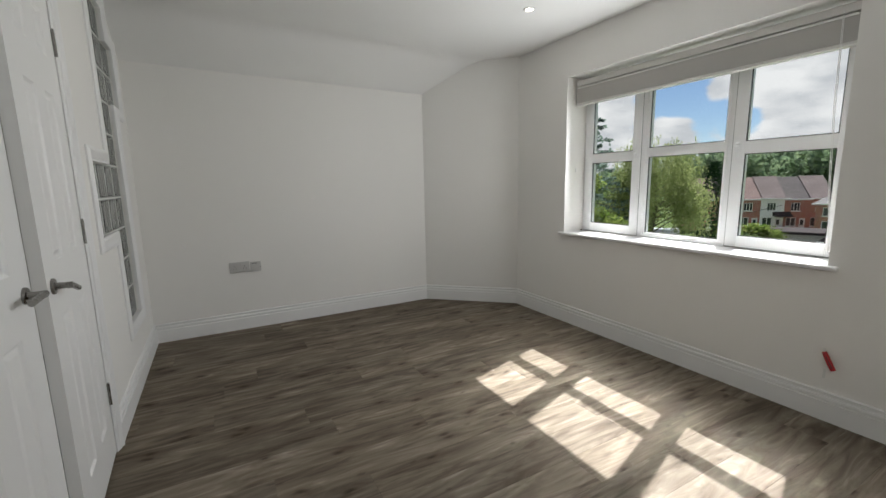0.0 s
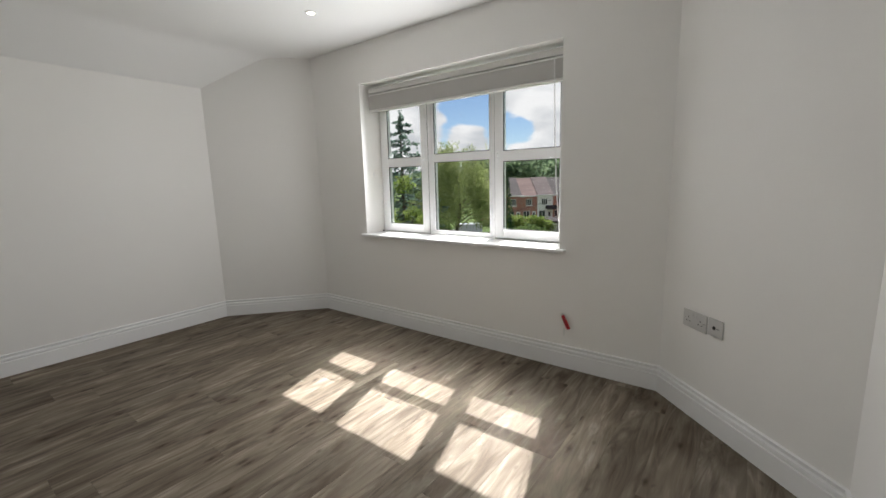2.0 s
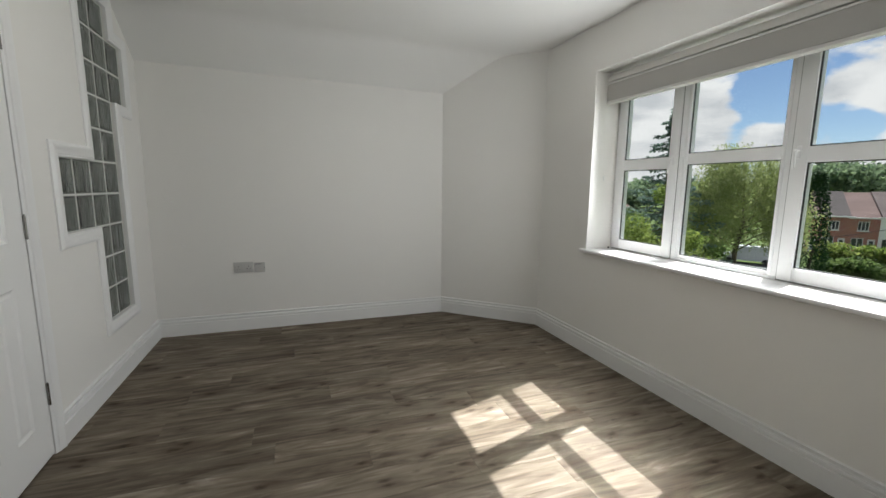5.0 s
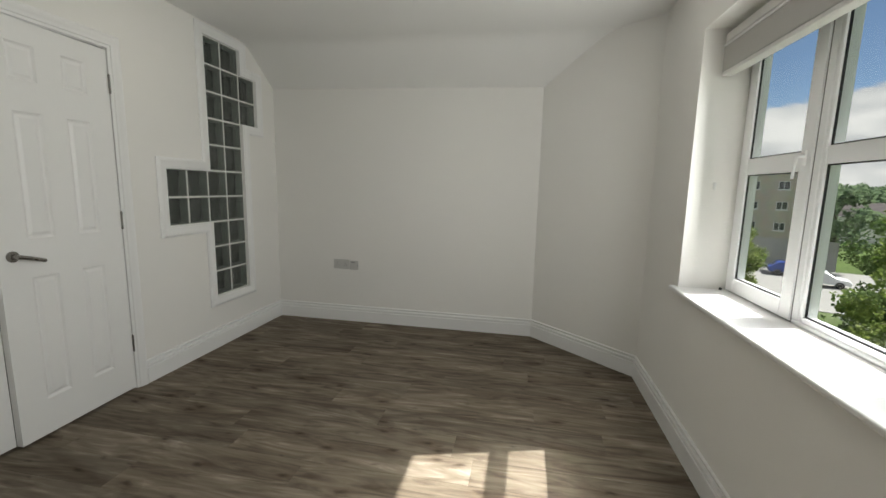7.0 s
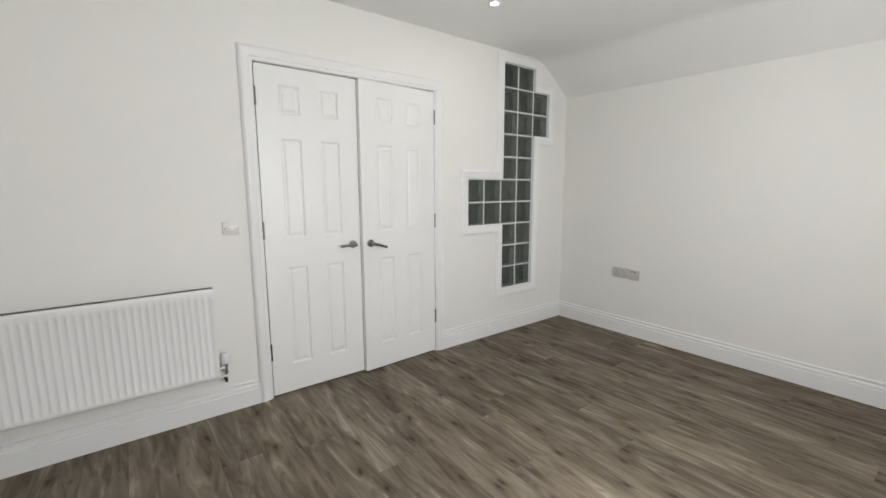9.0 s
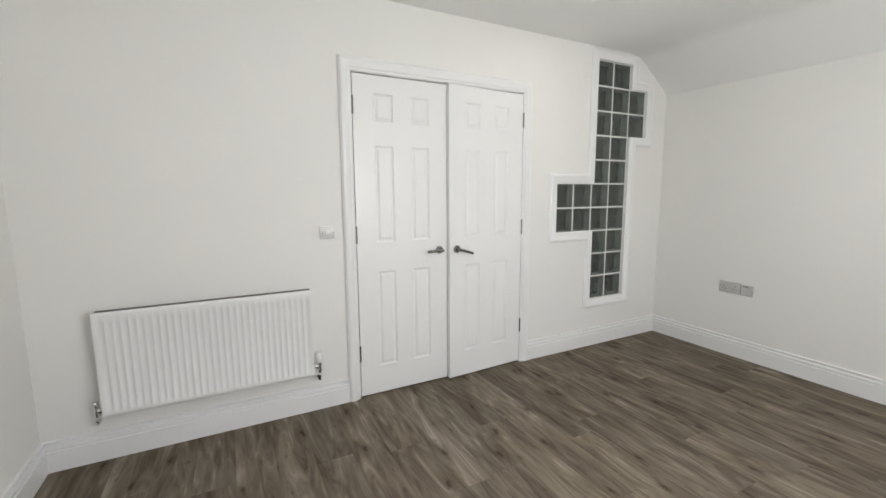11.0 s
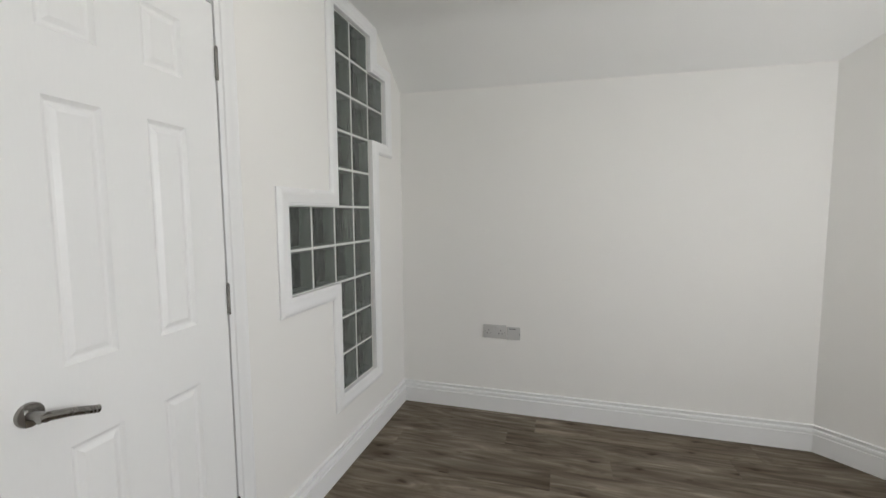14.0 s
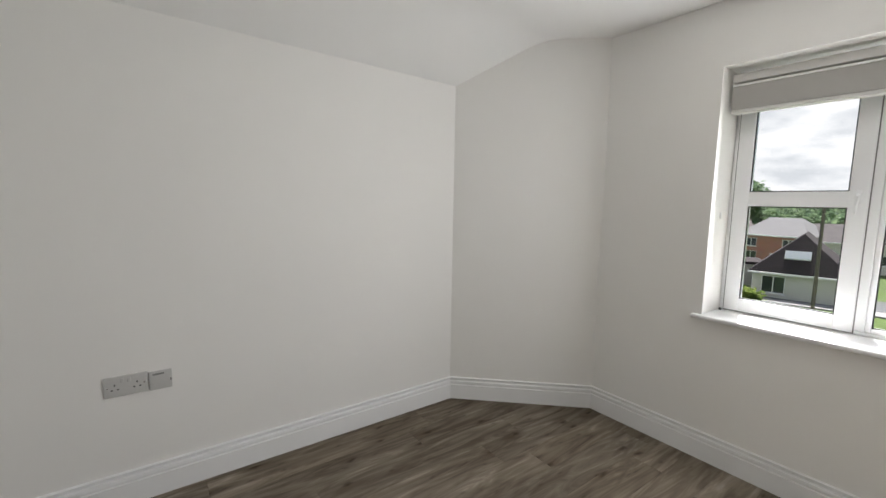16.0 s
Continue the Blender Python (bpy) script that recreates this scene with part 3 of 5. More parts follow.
# ---- doors ----
def six_panel_leaf(width, height, thick):
    """A moulded six-panel leaf; hinge edge at y 0, front at x 0, bottom at z 0."""
    st, pw = 0.130, 0.128
    ys = [(st, st + pw), (width - st - pw, width - st)]
    zs = [(0.185, 0.822), (1.012, 1.618), (1.762, 1.932)]
    holes = [(a, b, c, d) for a, b in ys for c, d in zs]
    us = sorted({0.0, width, *[v for p in ys for v in p]})
    vs = sorted({0.0, height, *[v for p in zs for v in p]})
    bm = bmesh.new()
    made = {}

    def vert(u, v, x):
        key = (round(u, 4), round(v, 4), round(x, 4))
        if key not in made:
            made[key] = bm.verts.new((x, u, v))
        return made[key]
    for x in (0.0, -thick):
        for i in range(len(us) - 1):
            for j in range(len(vs) - 1):
                mu, mv = (us[i] + us[i + 1]) / 2, (vs[j] + vs[j + 1]) / 2
                hole = [h for h in holes if h[0] < mu < h[1] and h[2] < mv < h[3]]
                q = [(us[i], vs[j]), (us[i + 1], vs[j]), (us[i + 1], vs[j + 1]), (us[i], vs[j + 1])]
                if not hole:
                    bm.faces.new([vert(u, v, x) for u, v in q])
                    continue
                sign = 1 if x == 0.0 else -1
                rings = [q]
                for inset, deep in ((0.004, 0.0035), (0.011, 0.0075), (0.017, 0.0075), (0.030, 0.0020)):
                    a, b, c, d = hole[0]
                    rings.append([(a + inset, c + inset), (b - inset, c + inset), (b - inset, d - inset), (a + inset, d - inset)])
                deeps = [0, 0.0035, 0.0075, 0.0075, 0.0020]
                for k in range(4):
                    for e in range(4):
                        f = (e + 1) % 4
                        bm.faces.new((vert(*rings[k][e], x - sign * deeps[k]), vert(*rings[k][f], x - sign * deeps[k]), vert(*rings[k + 1][f], x - sign * deeps[k + 1]), vert(*rings[k + 1][e], x - sign * deeps[k + 1])))
                bm.faces.new([vert(*p, x - sign * deeps[4]) for p in rings[4]])
    for i in range(len(us) - 1):
        for z in (0.0, height):
            bm.faces.new((vert(us[i], z, 0.0), vert(us[i + 1], z, 0.0), vert(us[i + 1], z, -thick), vert(us[i], z, -thick)))
    for j in range(len(vs) - 1):
        for y in (0.0, width):
            bm.faces.new((vert(y, vs[j], 0.0), vert(y, vs[j + 1], 0.0), vert(y, vs[j + 1], -thick), vert(y, vs[j], -thick)))
    return bm


def door(name, m, side, droop, label):
    """side 1: hinged at the lower y, -1: at the higher y."""
    width, height = 0.6365, 2.036
    top = empty(name, m)
    flip = Matrix.Diagonal((1, side, 1, 1))
    bm = six_panel_leaf(width, height, 0.036)
    bmesh.ops.transform(bm, matrix=flip, verts=bm.verts)
    part("leaf", bm, DOORP, top, smooth=20)
    # lever handle on a round rose
    hy, hz = width - 0.058, 0.936
    rose = Matrix.Translation((0, side * hy, hz)) @ pose(0, 0, 0, 0, 90, 0)
    handle = part("door_handle", lathe([(0.0265, 0.0), (0.0265, 0.006), (0.0245, 0.0085), (0.0125, 0.009), (0.0115, 0.012), (0.0105, 0.030), (0.0105, 0.052)], rose, 32), STEEL, top, "brushed steel lever handle", smooth=40)
    bm = bmesh.new()
    add_tube(bm, [(0.044, side * (hy + 0.012), hz), (0.044, side * hy, hz), (0.044, side * (hy - 0.05), hz - droop * 0.4), (0.045, side * (hy - 0.106), hz - droop)], [0.0105, 0.0105, 0.0100, 0.0095], 16)
    part("lever", bm, STEEL, handle, smooth=40)
    for z in (0.290, 1.065, 1.850):
        bm = bmesh.new()
        add_lathe(bm, [(0.0055, -0.052), (0.0055, 0.052)], Matrix.Translation((0.006, -side * 0.002, z)), 12)
        add_lathe(bm, [(0.0040, 0.052), (0.0040, 0.056), (0.002, 0.058)], Matrix.Translation((0.006, -side * 0.002, z)), 12)
        add_box(bm, (-0.002, -0.012 if side > 0 else 0.0, z - 0.05), (0.0015, 0.0 if side > 0 else 0.012, z + 0.05))
        part("hinge", bm, STEEL, top, "steel butt hinge", smooth=40)
    return tagged(top, label, "door", "double doors", "structure")


door("door_1", pose(0.003, DOOR_Y0 + 0.002, 0.012, 0, 0, 0.3), 1, 0.004, "closed white six-panel door leaf with steel lever")
door("door_2", pose(0.003, DOOR_Y1 - 0.002, 0.012, 0, 0, 3.0), -1, 0.032, "white six-panel door leaf standing slightly ajar")

# ---- glass block light ----
light = empty("window_2", Matrix.Translation((0, BLOCK_Y, BLOCK_Z)))
tagged(light, "stepped panel of greenish glass blocks in white mortar", "glass block window", kind="structure")


def ring_mesh(rings, close_first=False, close_last=False):
    """Quads between rectangles given as (inset, x)."""
    bm = bmesh.new()
    w, t = PITCH_Y - 0.011, PITCH_Z - 0.011
    rows = [[bm.verts.new((x, y + 0.0055, z + 0.0055)) for y, z in ((i, i), (w - i, i), (w - i, t - i), (i, t - i))] for i, x in rings]
    for a, b in zip(rows, rows[1:]):
        for i in range(4):
            bm.faces.new((a[i], a[(i + 1) % 4], b[(i + 1) % 4], b[i]))
    if close_first:
        bm.faces.new(rows[0][::-1])
    if close_last:
        bm.faces.new(rows[-1])
    return bm


# a hollow block: shell, rippled front face, far face painted as the dark behind
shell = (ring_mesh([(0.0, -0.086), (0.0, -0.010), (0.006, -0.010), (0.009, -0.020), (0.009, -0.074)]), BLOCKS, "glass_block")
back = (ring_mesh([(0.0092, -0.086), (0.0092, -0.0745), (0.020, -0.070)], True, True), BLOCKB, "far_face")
face = (ring_mesh([(0.0064, -0.0190), (0.0064, -0.0125), (0.010, -0.0085), (0.018, -0.0075), (0.030, -0.0085)], True, True), BLOCK, "front_face")
data = None
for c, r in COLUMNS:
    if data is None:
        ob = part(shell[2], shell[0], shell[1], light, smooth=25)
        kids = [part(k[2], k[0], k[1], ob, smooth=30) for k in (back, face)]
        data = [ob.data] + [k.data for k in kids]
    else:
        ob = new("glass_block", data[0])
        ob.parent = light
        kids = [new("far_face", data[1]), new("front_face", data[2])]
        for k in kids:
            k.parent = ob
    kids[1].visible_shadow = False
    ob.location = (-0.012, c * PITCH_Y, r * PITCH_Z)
# mortar joints between and round the blocks
bm = bmesh.new()
for c, r in COLUMNS:
    y0, z0, y1, z1, k = c * PITCH_Y, r * PITCH_Z, (c + 1) * PITCH_Y, (r + 1) * PITCH_Z, 0.0055
    for lo, hi in (((y0, z0), (y0 + k, z1)), ((y1 - k, z0), (y1, z1)), ((y0 + k, z0), (y1 - k, z0 + k)), ((y0 + k, z1 - k), (y1 - k, z1))):
        add_box(bm, (-0.094, lo[0], lo[1]), (-0.0215, hi[0], hi[1]))
bmesh.ops.remove_doubles(bm, verts=bm.verts, dist=0.0002)
part("mortar", bm, MORTAR, light, "white mortar joints")
# moulded surround that follows the steps
cy, cz = (lambda k: BLOCK_Y + PITCH_Y * k), (lambda k: BLOCK_Z + PITCH_Z * k)
ring = [(cy(2), cz(0)), (cy(4), cz(0)), (cy(4), cz(7)), (cy(5), cz(7)), (cy(5), cz(9)), (cy(4), cz(9)), (cy(4), cz(10)), (cy(2), cz(10)), (cy(2), cz(5)), (cy(0), cz(5)), (cy(0), cz(3)), (cy(2), cz(3))]
SURR = [(0.003, -0.010), (0.003, 0.006), (0.0, 0.009), (-0.010, 0.009), (-0.013, 0.012), (-0.040, 0.0145), (-0.046, 0.019), (-0.058, 0.020), (-0.066, 0.016), (-0.070, 0.011), (-0.074, 0.009), (-0.074, -0.010)]
bm = sweep(ring, SURR, lambda a, b, r: (r, a, min(b, 2.484)), closed=True)
tagged(part("trim_glass_blocks", bm, GLOSS, smooth=35), "white moulded surround of the glass blocks", "trim", kind="structure")

# ---- window ----
window = empty("window_1", Matrix.Translation((3.445, 0, 0)))
tagged(window, "white plastic three-light window with glazing bars", "window", kind="structure")
FX0, FX1 = 0.0, 0.065      # depth of the outer frame
Y0, Y1, Z0, Z1 = WIN_Y0 + 0.002, WIN_Y1 - 0.002, 0.812, WIN_Z1 - 0.002
M1, M2 = (3.305, 3.356), (2.679, 2.723)
FR, FRY = 0.058, 0.034
bm = bmesh.new()
for lo, hi in (((FX0, Y0, Z0), (FX1, Y0 + FRY, Z1)), ((FX0, Y1 - FRY, Z0), (FX1, Y1, Z1)), ((FX0, Y0 + FRY, Z0), (FX1, Y1 - FRY, Z0 + 0.018)), ((FX0, Y0 + FRY, Z1 - FR), (FX1, Y1 - FRY, Z1)),
               ((FX0, M1[0], Z0 + 0.018), (FX1, M1[1], Z1 - FR)), ((FX0, M2[0], Z0 + 0.018), (FX1, M2[1], Z1 - FR))):
    add_box(bm, lo, hi, 0.004)
part("window_frame", bm, UPVC, window, smooth=40)


def light_frame(y0, y1, z0, z1, opening, x0):
    """One light: sash, glazing bar, gasket and two panes."""
    w = 0.070 if opening else 0.020
    bm = bmesh.new()
    for lo, hi in (((x0, y0, z0), (x0 + 0.055, y0 + w, z1)), ((x0, y1 - w, z0), (x0 + 0.055, y1, z1)), ((x0, y0 + w, z0), (x0 + 0.055, y1 - w, z0 + w)), ((x0, y0 + w, z1 - w), (x0 + 0.055, y1 - w, z1))):
        add_box(bm, lo, hi, 0.006, None, 2)
    sash = part("sash", bm, UPVC, window, smooth=40)
    if opening:
        # dark strips painted round the sash for the shade in its gap
        bm = bmesh.new()
        k = 0.0045
        for lo, hi in (((y0 - k, z0 - k), (y0, z1 + k)), ((y1, z0 - k), (y1 + k, z1 + k)), ((y0, z0 - k), (y1, z0)), ((y0, z1), (y1, z1 + k))):
            add_box(bm, (-0.0012, lo[0], lo[1]), (0.004, hi[0], hi[1]))
        part("weather_seal", bm, GRILLE, sash, "dark strip painted for the shaded gap round the sash")
    zb, bar = (1.404, 0.076) if opening else (1.426, 0.066)
    part("glazing_bar", box((x0 + 0.003, y0 + w - 0.003, zb), (x0 + 0.046, y1 - w + 0.003, zb + bar), 0.005, 2), UPVC, sash, smooth=40)
    for a, b in ((z0 + w, zb), (zb + bar, z1 - w)):
        bm = bmesh.new()
        g = 0.005
        for lo, hi in (((y0 + w - 0.002, a - 0.002), (y0 + w + g, b + 0.002)), ((y1 - w - g, a - 0.002), (y1 - w + 0.002, b + 0.002)), ((y0 + w + g, a - 0.002), (y1 - w - g, a + g)), ((y0 + w + g, b - g), (y1 - w - g, b + 0.002))):
            add_box(bm, (x0 + 0.009, lo[0], lo[1]), (x0 + 0.017, hi[0], hi[1]))
        part("gasket", bm, SEAL, sash, "black glazing gasket")
        pane = part("pane", box((x0 + 0.011, y0 + w, a), (x0 + 0.015, y1 - w, b)), PANE, sash, "window glass tinted to dim the view out")
        pane.visible_shadow = False
    return sash


light_frame(M1[1] - 0.012, Y1 - FRY + 0.012, Z0 + 0.007, Z1 - FR + 0.012, True, -0.009)
light_frame(M2[1] + 0.001, M1[0] - 0.001, Z0 + 0.019, Z1 - FR - 0.001, False, 0.002)
light_frame(Y0 + FRY - 0.012, M2[0] + 0.012, Z0 + 0.007, Z1 - FR + 0.012, True, -0.009)
# espagnolette handles on the two opening lights
for y, way in ((M1[1] + 0.022, 1), (M2[0] - 0.022, -1)):
    bm = bmesh.new()
    add_box(bm, (-0.016, y - 0.011, 1.425), (-0.009, y + 0.011, 1.485), 0.003)
    add_tube(bm, [(-0.012, y, 1.462), (-0.036, y, 1.462), (-0.043, y, 1.456), (-0.044, y + 0.004 * way, 1.375)], [0.007, 0.007, 0.0075, 0.0055], 12)
    part("window_handle", bm, UPVC, window, "white window handle", smooth=45)
# sill board with a rounded nose and short horns
bm = bmesh.new()
add_box(bm, (-0.260, WIN_Y0 - 0.045, 0.788), (-0.225, WIN_Y1 + 0.045, 0.812), 0.009, None, 3)
add_box(bm, (-0.239, WIN_Y0 + 0.001, 0.789), (0.012, WIN_Y1 - 0.001, 0.8115))
part("window_sill", bm, GLOSS, window, "white painted window sill", smooth=40)

# ---- venetian blind, drawn up ----
blind = empty("venetian_blind", Matrix.Translation((3.335, 0, 0)))
tagged(blind, "grey venetian blind drawn up under the window head", "blind")
BY0, BY1 = WIN_Y0 + 0.012, WIN_Y1 - 0.012
part("headrail", box((-0.022, BY0, 2.040), (0.022, BY1, 2.084), 0.004), RAILM, blind, "pale metal headrail", smooth=40)
slat0 = None
for k in range(20):
    if slat0 is None:
        bm = bmesh.new()
        prof = [(-0.025, 0.0), (-0.0125, 0.0026), (0.0, 0.0034), (0.0125, 0.0026), (0.025, 0.0)]
        ends = [[bm.verts.new((x, y, z + dz)) for x, z in prof for dz in (0.0, 0.0057)] for y in (BY0 + 0.006, BY1 - 0.006)]
        for i in range(4):
            for dz in (0, 1):
                bm.faces.new((ends[0][2 * i + dz], ends[0][2 * i + 2 + dz], ends[1][2 * i + 2 + dz], ends[1][2 * i + dz]))
            for en in ends:
                bm.faces.new((en[2 * i], en[2 * i + 2], en[2 * i + 3], en[2 * i + 1]))
        for i in (0, 4):
            bm.faces.new((ends[0][2 * i], ends[0][2 * i + 1], ends[1][2 * i + 1], ends[1][2 * i]))
        ob = slat0 = part("slat", bm, SLATM, blind, smooth=40)
    else:
        ob = new("slat", slat0.data)
        ob.parent = blind
    ob.location = (random.uniform(-0.0005, 0.0005), random.uniform(-0.002, 0.002), 1.904 + 0.0061 * k)
part("bottom_rail", box((-0.026, BY0 + 0.005, 1.884), (0.026, BY1 - 0.005, 1.9035), 0.004), RAILM, blind, "pale bottom rail", smooth=40)
part("valance", box((-0.031, BY0 + 0.02, 2.020), (-0.0225, BY1 - 0.004, 2.030), 0.002), WHITEP, blind, "thin white valance strip")
bm = bmesh.new()
add_tube(bm, [(-0.036, 2.170, 2.035), (-0.037, 2.160, 1.6), (-0.036, 2.142, 1.2), (-0.034, 2.118, 0.90)], 0.0016, 6)
add_tube(bm, [(-0.032, 2.176, 2.035), (-0.033, 2.168, 1.6), (-0.034, 2.148, 1.2), (-0.034, 2.120, 0.90)], 0.0016, 6)
part("cord", bm, WHITEP, blind, "white pull cords")
part("tassel", lathe([(0.002, 0.905), (0.006, 0.897), (0.0085, 0.872), (0.004, 0.866)], Matrix.Translation((-0.034, 2.119, 0)), 12), WHITEP, blind, smooth=40)

# small catch screw on the reveal
tagged(part("cord_cleat", box((3.334, WIN_Y1 - 0.008, 1.330), (3.346, WIN_Y1 + 0.001, 1.368), 0.003), WHITEP, smooth=40), "small white cord cleat on the window reveal", "cleat")

# dark stop in the corner of the sill
stop = part("blind_stop", lathe([(0.0075, 0.0), (0.0075, 0.008), (0.005, 0.012), (0.002, 0.0125)], Matrix.Translation((3.418, WIN_Y1 - 0.016, 0.8122)), 14), BLACKP, smooth=40)
tagged(stop, "small dark plastic stop on the sill corner", "stop")

# ---- radiator ----
radiator = empty("radiator", Matrix.Translation((0, 1.002, 0.256)))
tagged(radiator, "white ribbed steel panel radiator with top grille", "radiator")
RW, RH = 1.006, 0.526
bm = bmesh.new()
prof = []
n_ribs = 31
step = (RW - 0.036) / n_ribs
prof.append((0.0, 0.0))
for k in range(n_ribs):
    y = 0.018 + k * step
    prof += [(y + step * 0.10, 0.0), (y + step * 0.24, -0.007), (y + step * 0.36, -0.0085), (y + step * 0.64, -0.0085), (y + step * 0.76, -0.007), (y + step * 0.90, 0.0)]
prof.append((RW, 0.0))
rows = []
for z, amount, back in ((0.0, 0, 0.010), (0.006, 0, 0.002), (0.016, 0, 0.0), (0.030, 0, 0.0), (0.044, 1, 0.0), (RH - 0.058, 1, 0.0), (RH - 0.044, 0, 0.0), (RH - 0.012, 0, 0.0), (RH - 0.004, 0, 0.002), (RH, 0, 0.010)):
    rows.append([bm.verts.new((0.098 + d * amount - back, y, z)) for y, d in prof])
for a, b in zip(rows, rows[1:]):
    for i in range(len(prof) - 1):
        bm.faces.new((a[i], a[i + 1], b[i + 1], b[i]))
part("front_panel", bm, ENAMEL, radiator, smooth=50)
part("back_panel", box((0.028, 0.002, 0.0), (0.036, RW - 0.002, RH - 0.004), 0.003), ENAMEL, radiator)
for y in (0.0, RW - 0.003):
    part("side_panel", box((0.026, y, 0.004), (0.0965, y + 0.003, RH + 0.0015), 0.001), ENAMEL, radiator)
# dark sheet and grey bars stand in for the shade inside the slots
bm = bmesh.new()
add_box(bm, (0.030, 0.004, RH - 0.010), (0.094, RW - 0.004, RH - 0.004))
grille = part("top_grille", bm, SLOTSHADE, radiator, "top grille with slot shade painted as a dark sheet")
bar0 = None
for k in range(78):
    if bar0 is None:
        bar0 = ob = part("grille_bar", box((0.032, 0.0, RH - 0.006), (0.093, 0.0030, RH - 0.0015)), GRILLE, grille)
    else:
        ob = new("grille_bar", bar0.data)
        ob.parent = grille
    ob.location = (0, 0.008 + k * 0.0129, 0)
part("bracket", box((0.0, 0.18, 0.08), (0.028, 0.21, 0.42)), ENAMEL, radiator)
part("bracket", box((0.0, RW - 0.21, 0.08), (0.028, RW - 0.18, 0.42)), ENAMEL, radiator)
# thermostatic valve at the door end
valve = part("radiator_valve", lathe([(0.010, -0.040), (0.010, -0.03), (0.013, -0.028), (0.013, -0.012), (0.011, -0.010), (0.011, 0.010), (0.0145, 0.012), (0.0145, 0.024)], Matrix.Translation((0.062, RW + 0.034, 0.045)), 20), CHROME, radiator, "chrome valve body", smooth=40)
part("thermostat_head", lathe([(0.0175, 0.024), (0.0225, 0.030), (0.0235, 0.062), (0.022, 0.080), (0.017, 0.087), (0.004, 0.088)], Matrix.Translation((0.062, RW + 0.034, 0.045)), 20), WHITEP, valve, "white thermostat head", smooth=40)
part("union_nut", lathe([(0.0125, 0.0), (0.0135, 0.004), (0.0135, 0.016), (0.011, 0.018), (0.009, 0.032)], Matrix.Translation((0.062, RW + 0.030, 0.045)) @ pose(0, 0, 0, 90, 0, 0), 6), CHROME, valve)
part("pipe", tube([(0.062, RW + 0.034, -0.015), (0.062, RW + 0.034, -0.030), (0.058, RW + 0.034, -0.040), (0.0, RW + 0.034, -0.042)], 0.0078, 12), BLACKP, valve, "dark pipe tail into the wall", smooth=40)
valve = part("lockshield_valve", lathe([(0.009, -0.032), (0.009, -0.02), (0.013, -0.018), (0.013, 0.008), (0.010, 0.010), (0.010, 0.018), (0.0125, 0.020), (0.0125, 0.040), (0.010, 0.046)], Matrix.Translation((0.062, -0.030, 0.030)), 20), CHROME, radiator, "chrome lockshield valve", smooth=40)
part("union_nut", lathe([(0.009, -0.004), (0.0125, 0.0), (0.0125, 0.016), (0.009, 0.030)], Matrix.Translation((0.062, -0.030, 0.030)) @ pose(0, 0, 0, -90, 0, 0), 6), CHROME, valve)
part("pipe", tube([(0.062, -0.030, -0.018), (0.062, -0.030, -0.032), (0.056, -0.030, -0.040), (0.0, -0.030, -0.042)], 0.0078, 12), CHROME, valve, smooth=40)


# ---- wall plates ----
def plate_box(w, h, d=0.009):
    bm = bmesh.new()
    add_box(bm, (-w / 2, -d, -h / 2), (w / 2, 0.0, h / 2), 0.003, None, 2)
    return bm


def double_socket(m, label, mat):
    """Faces -y of m."""
    top = empty("double_socket", m)
    part("faceplate", plate_box(0.158, 0.092), mat, top, smooth=40)
    for sx in (-0.040, 0.040):
        for x, z, w, h in ((0, 0.008, 0.0048, 0.0090), (-0.011, -0.013, 0.0075, 0.0050), (0.011, -0.013, 0.0075, 0.0050)):
            part("pin_hole", box((sx + x - w / 2, -0.0096, z - h / 2), (sx + x + w / 2, -0.0088, z + h / 2)), BLACKP, top)
    for sx in (-0.012, 0.012):
        part("rocker", box((sx - 0.0065, -0.0125, 0.014), (sx + 0.0065, -0.0085, 0.036), 0.002), mat, top, smooth=40)
    for sx in (-0.066, 0.066):
        part("screw", lathe([(0.0035, 0.0088), (0.0035, 0.0098), (0.002, 0.0102)], Matrix.Translation((sx, 0, 0.0)) @ pose(0, 0, 0, 90, 0, 0), 12), CHROME, top)
    return tagged(top, label, "socket", "wall sockets")


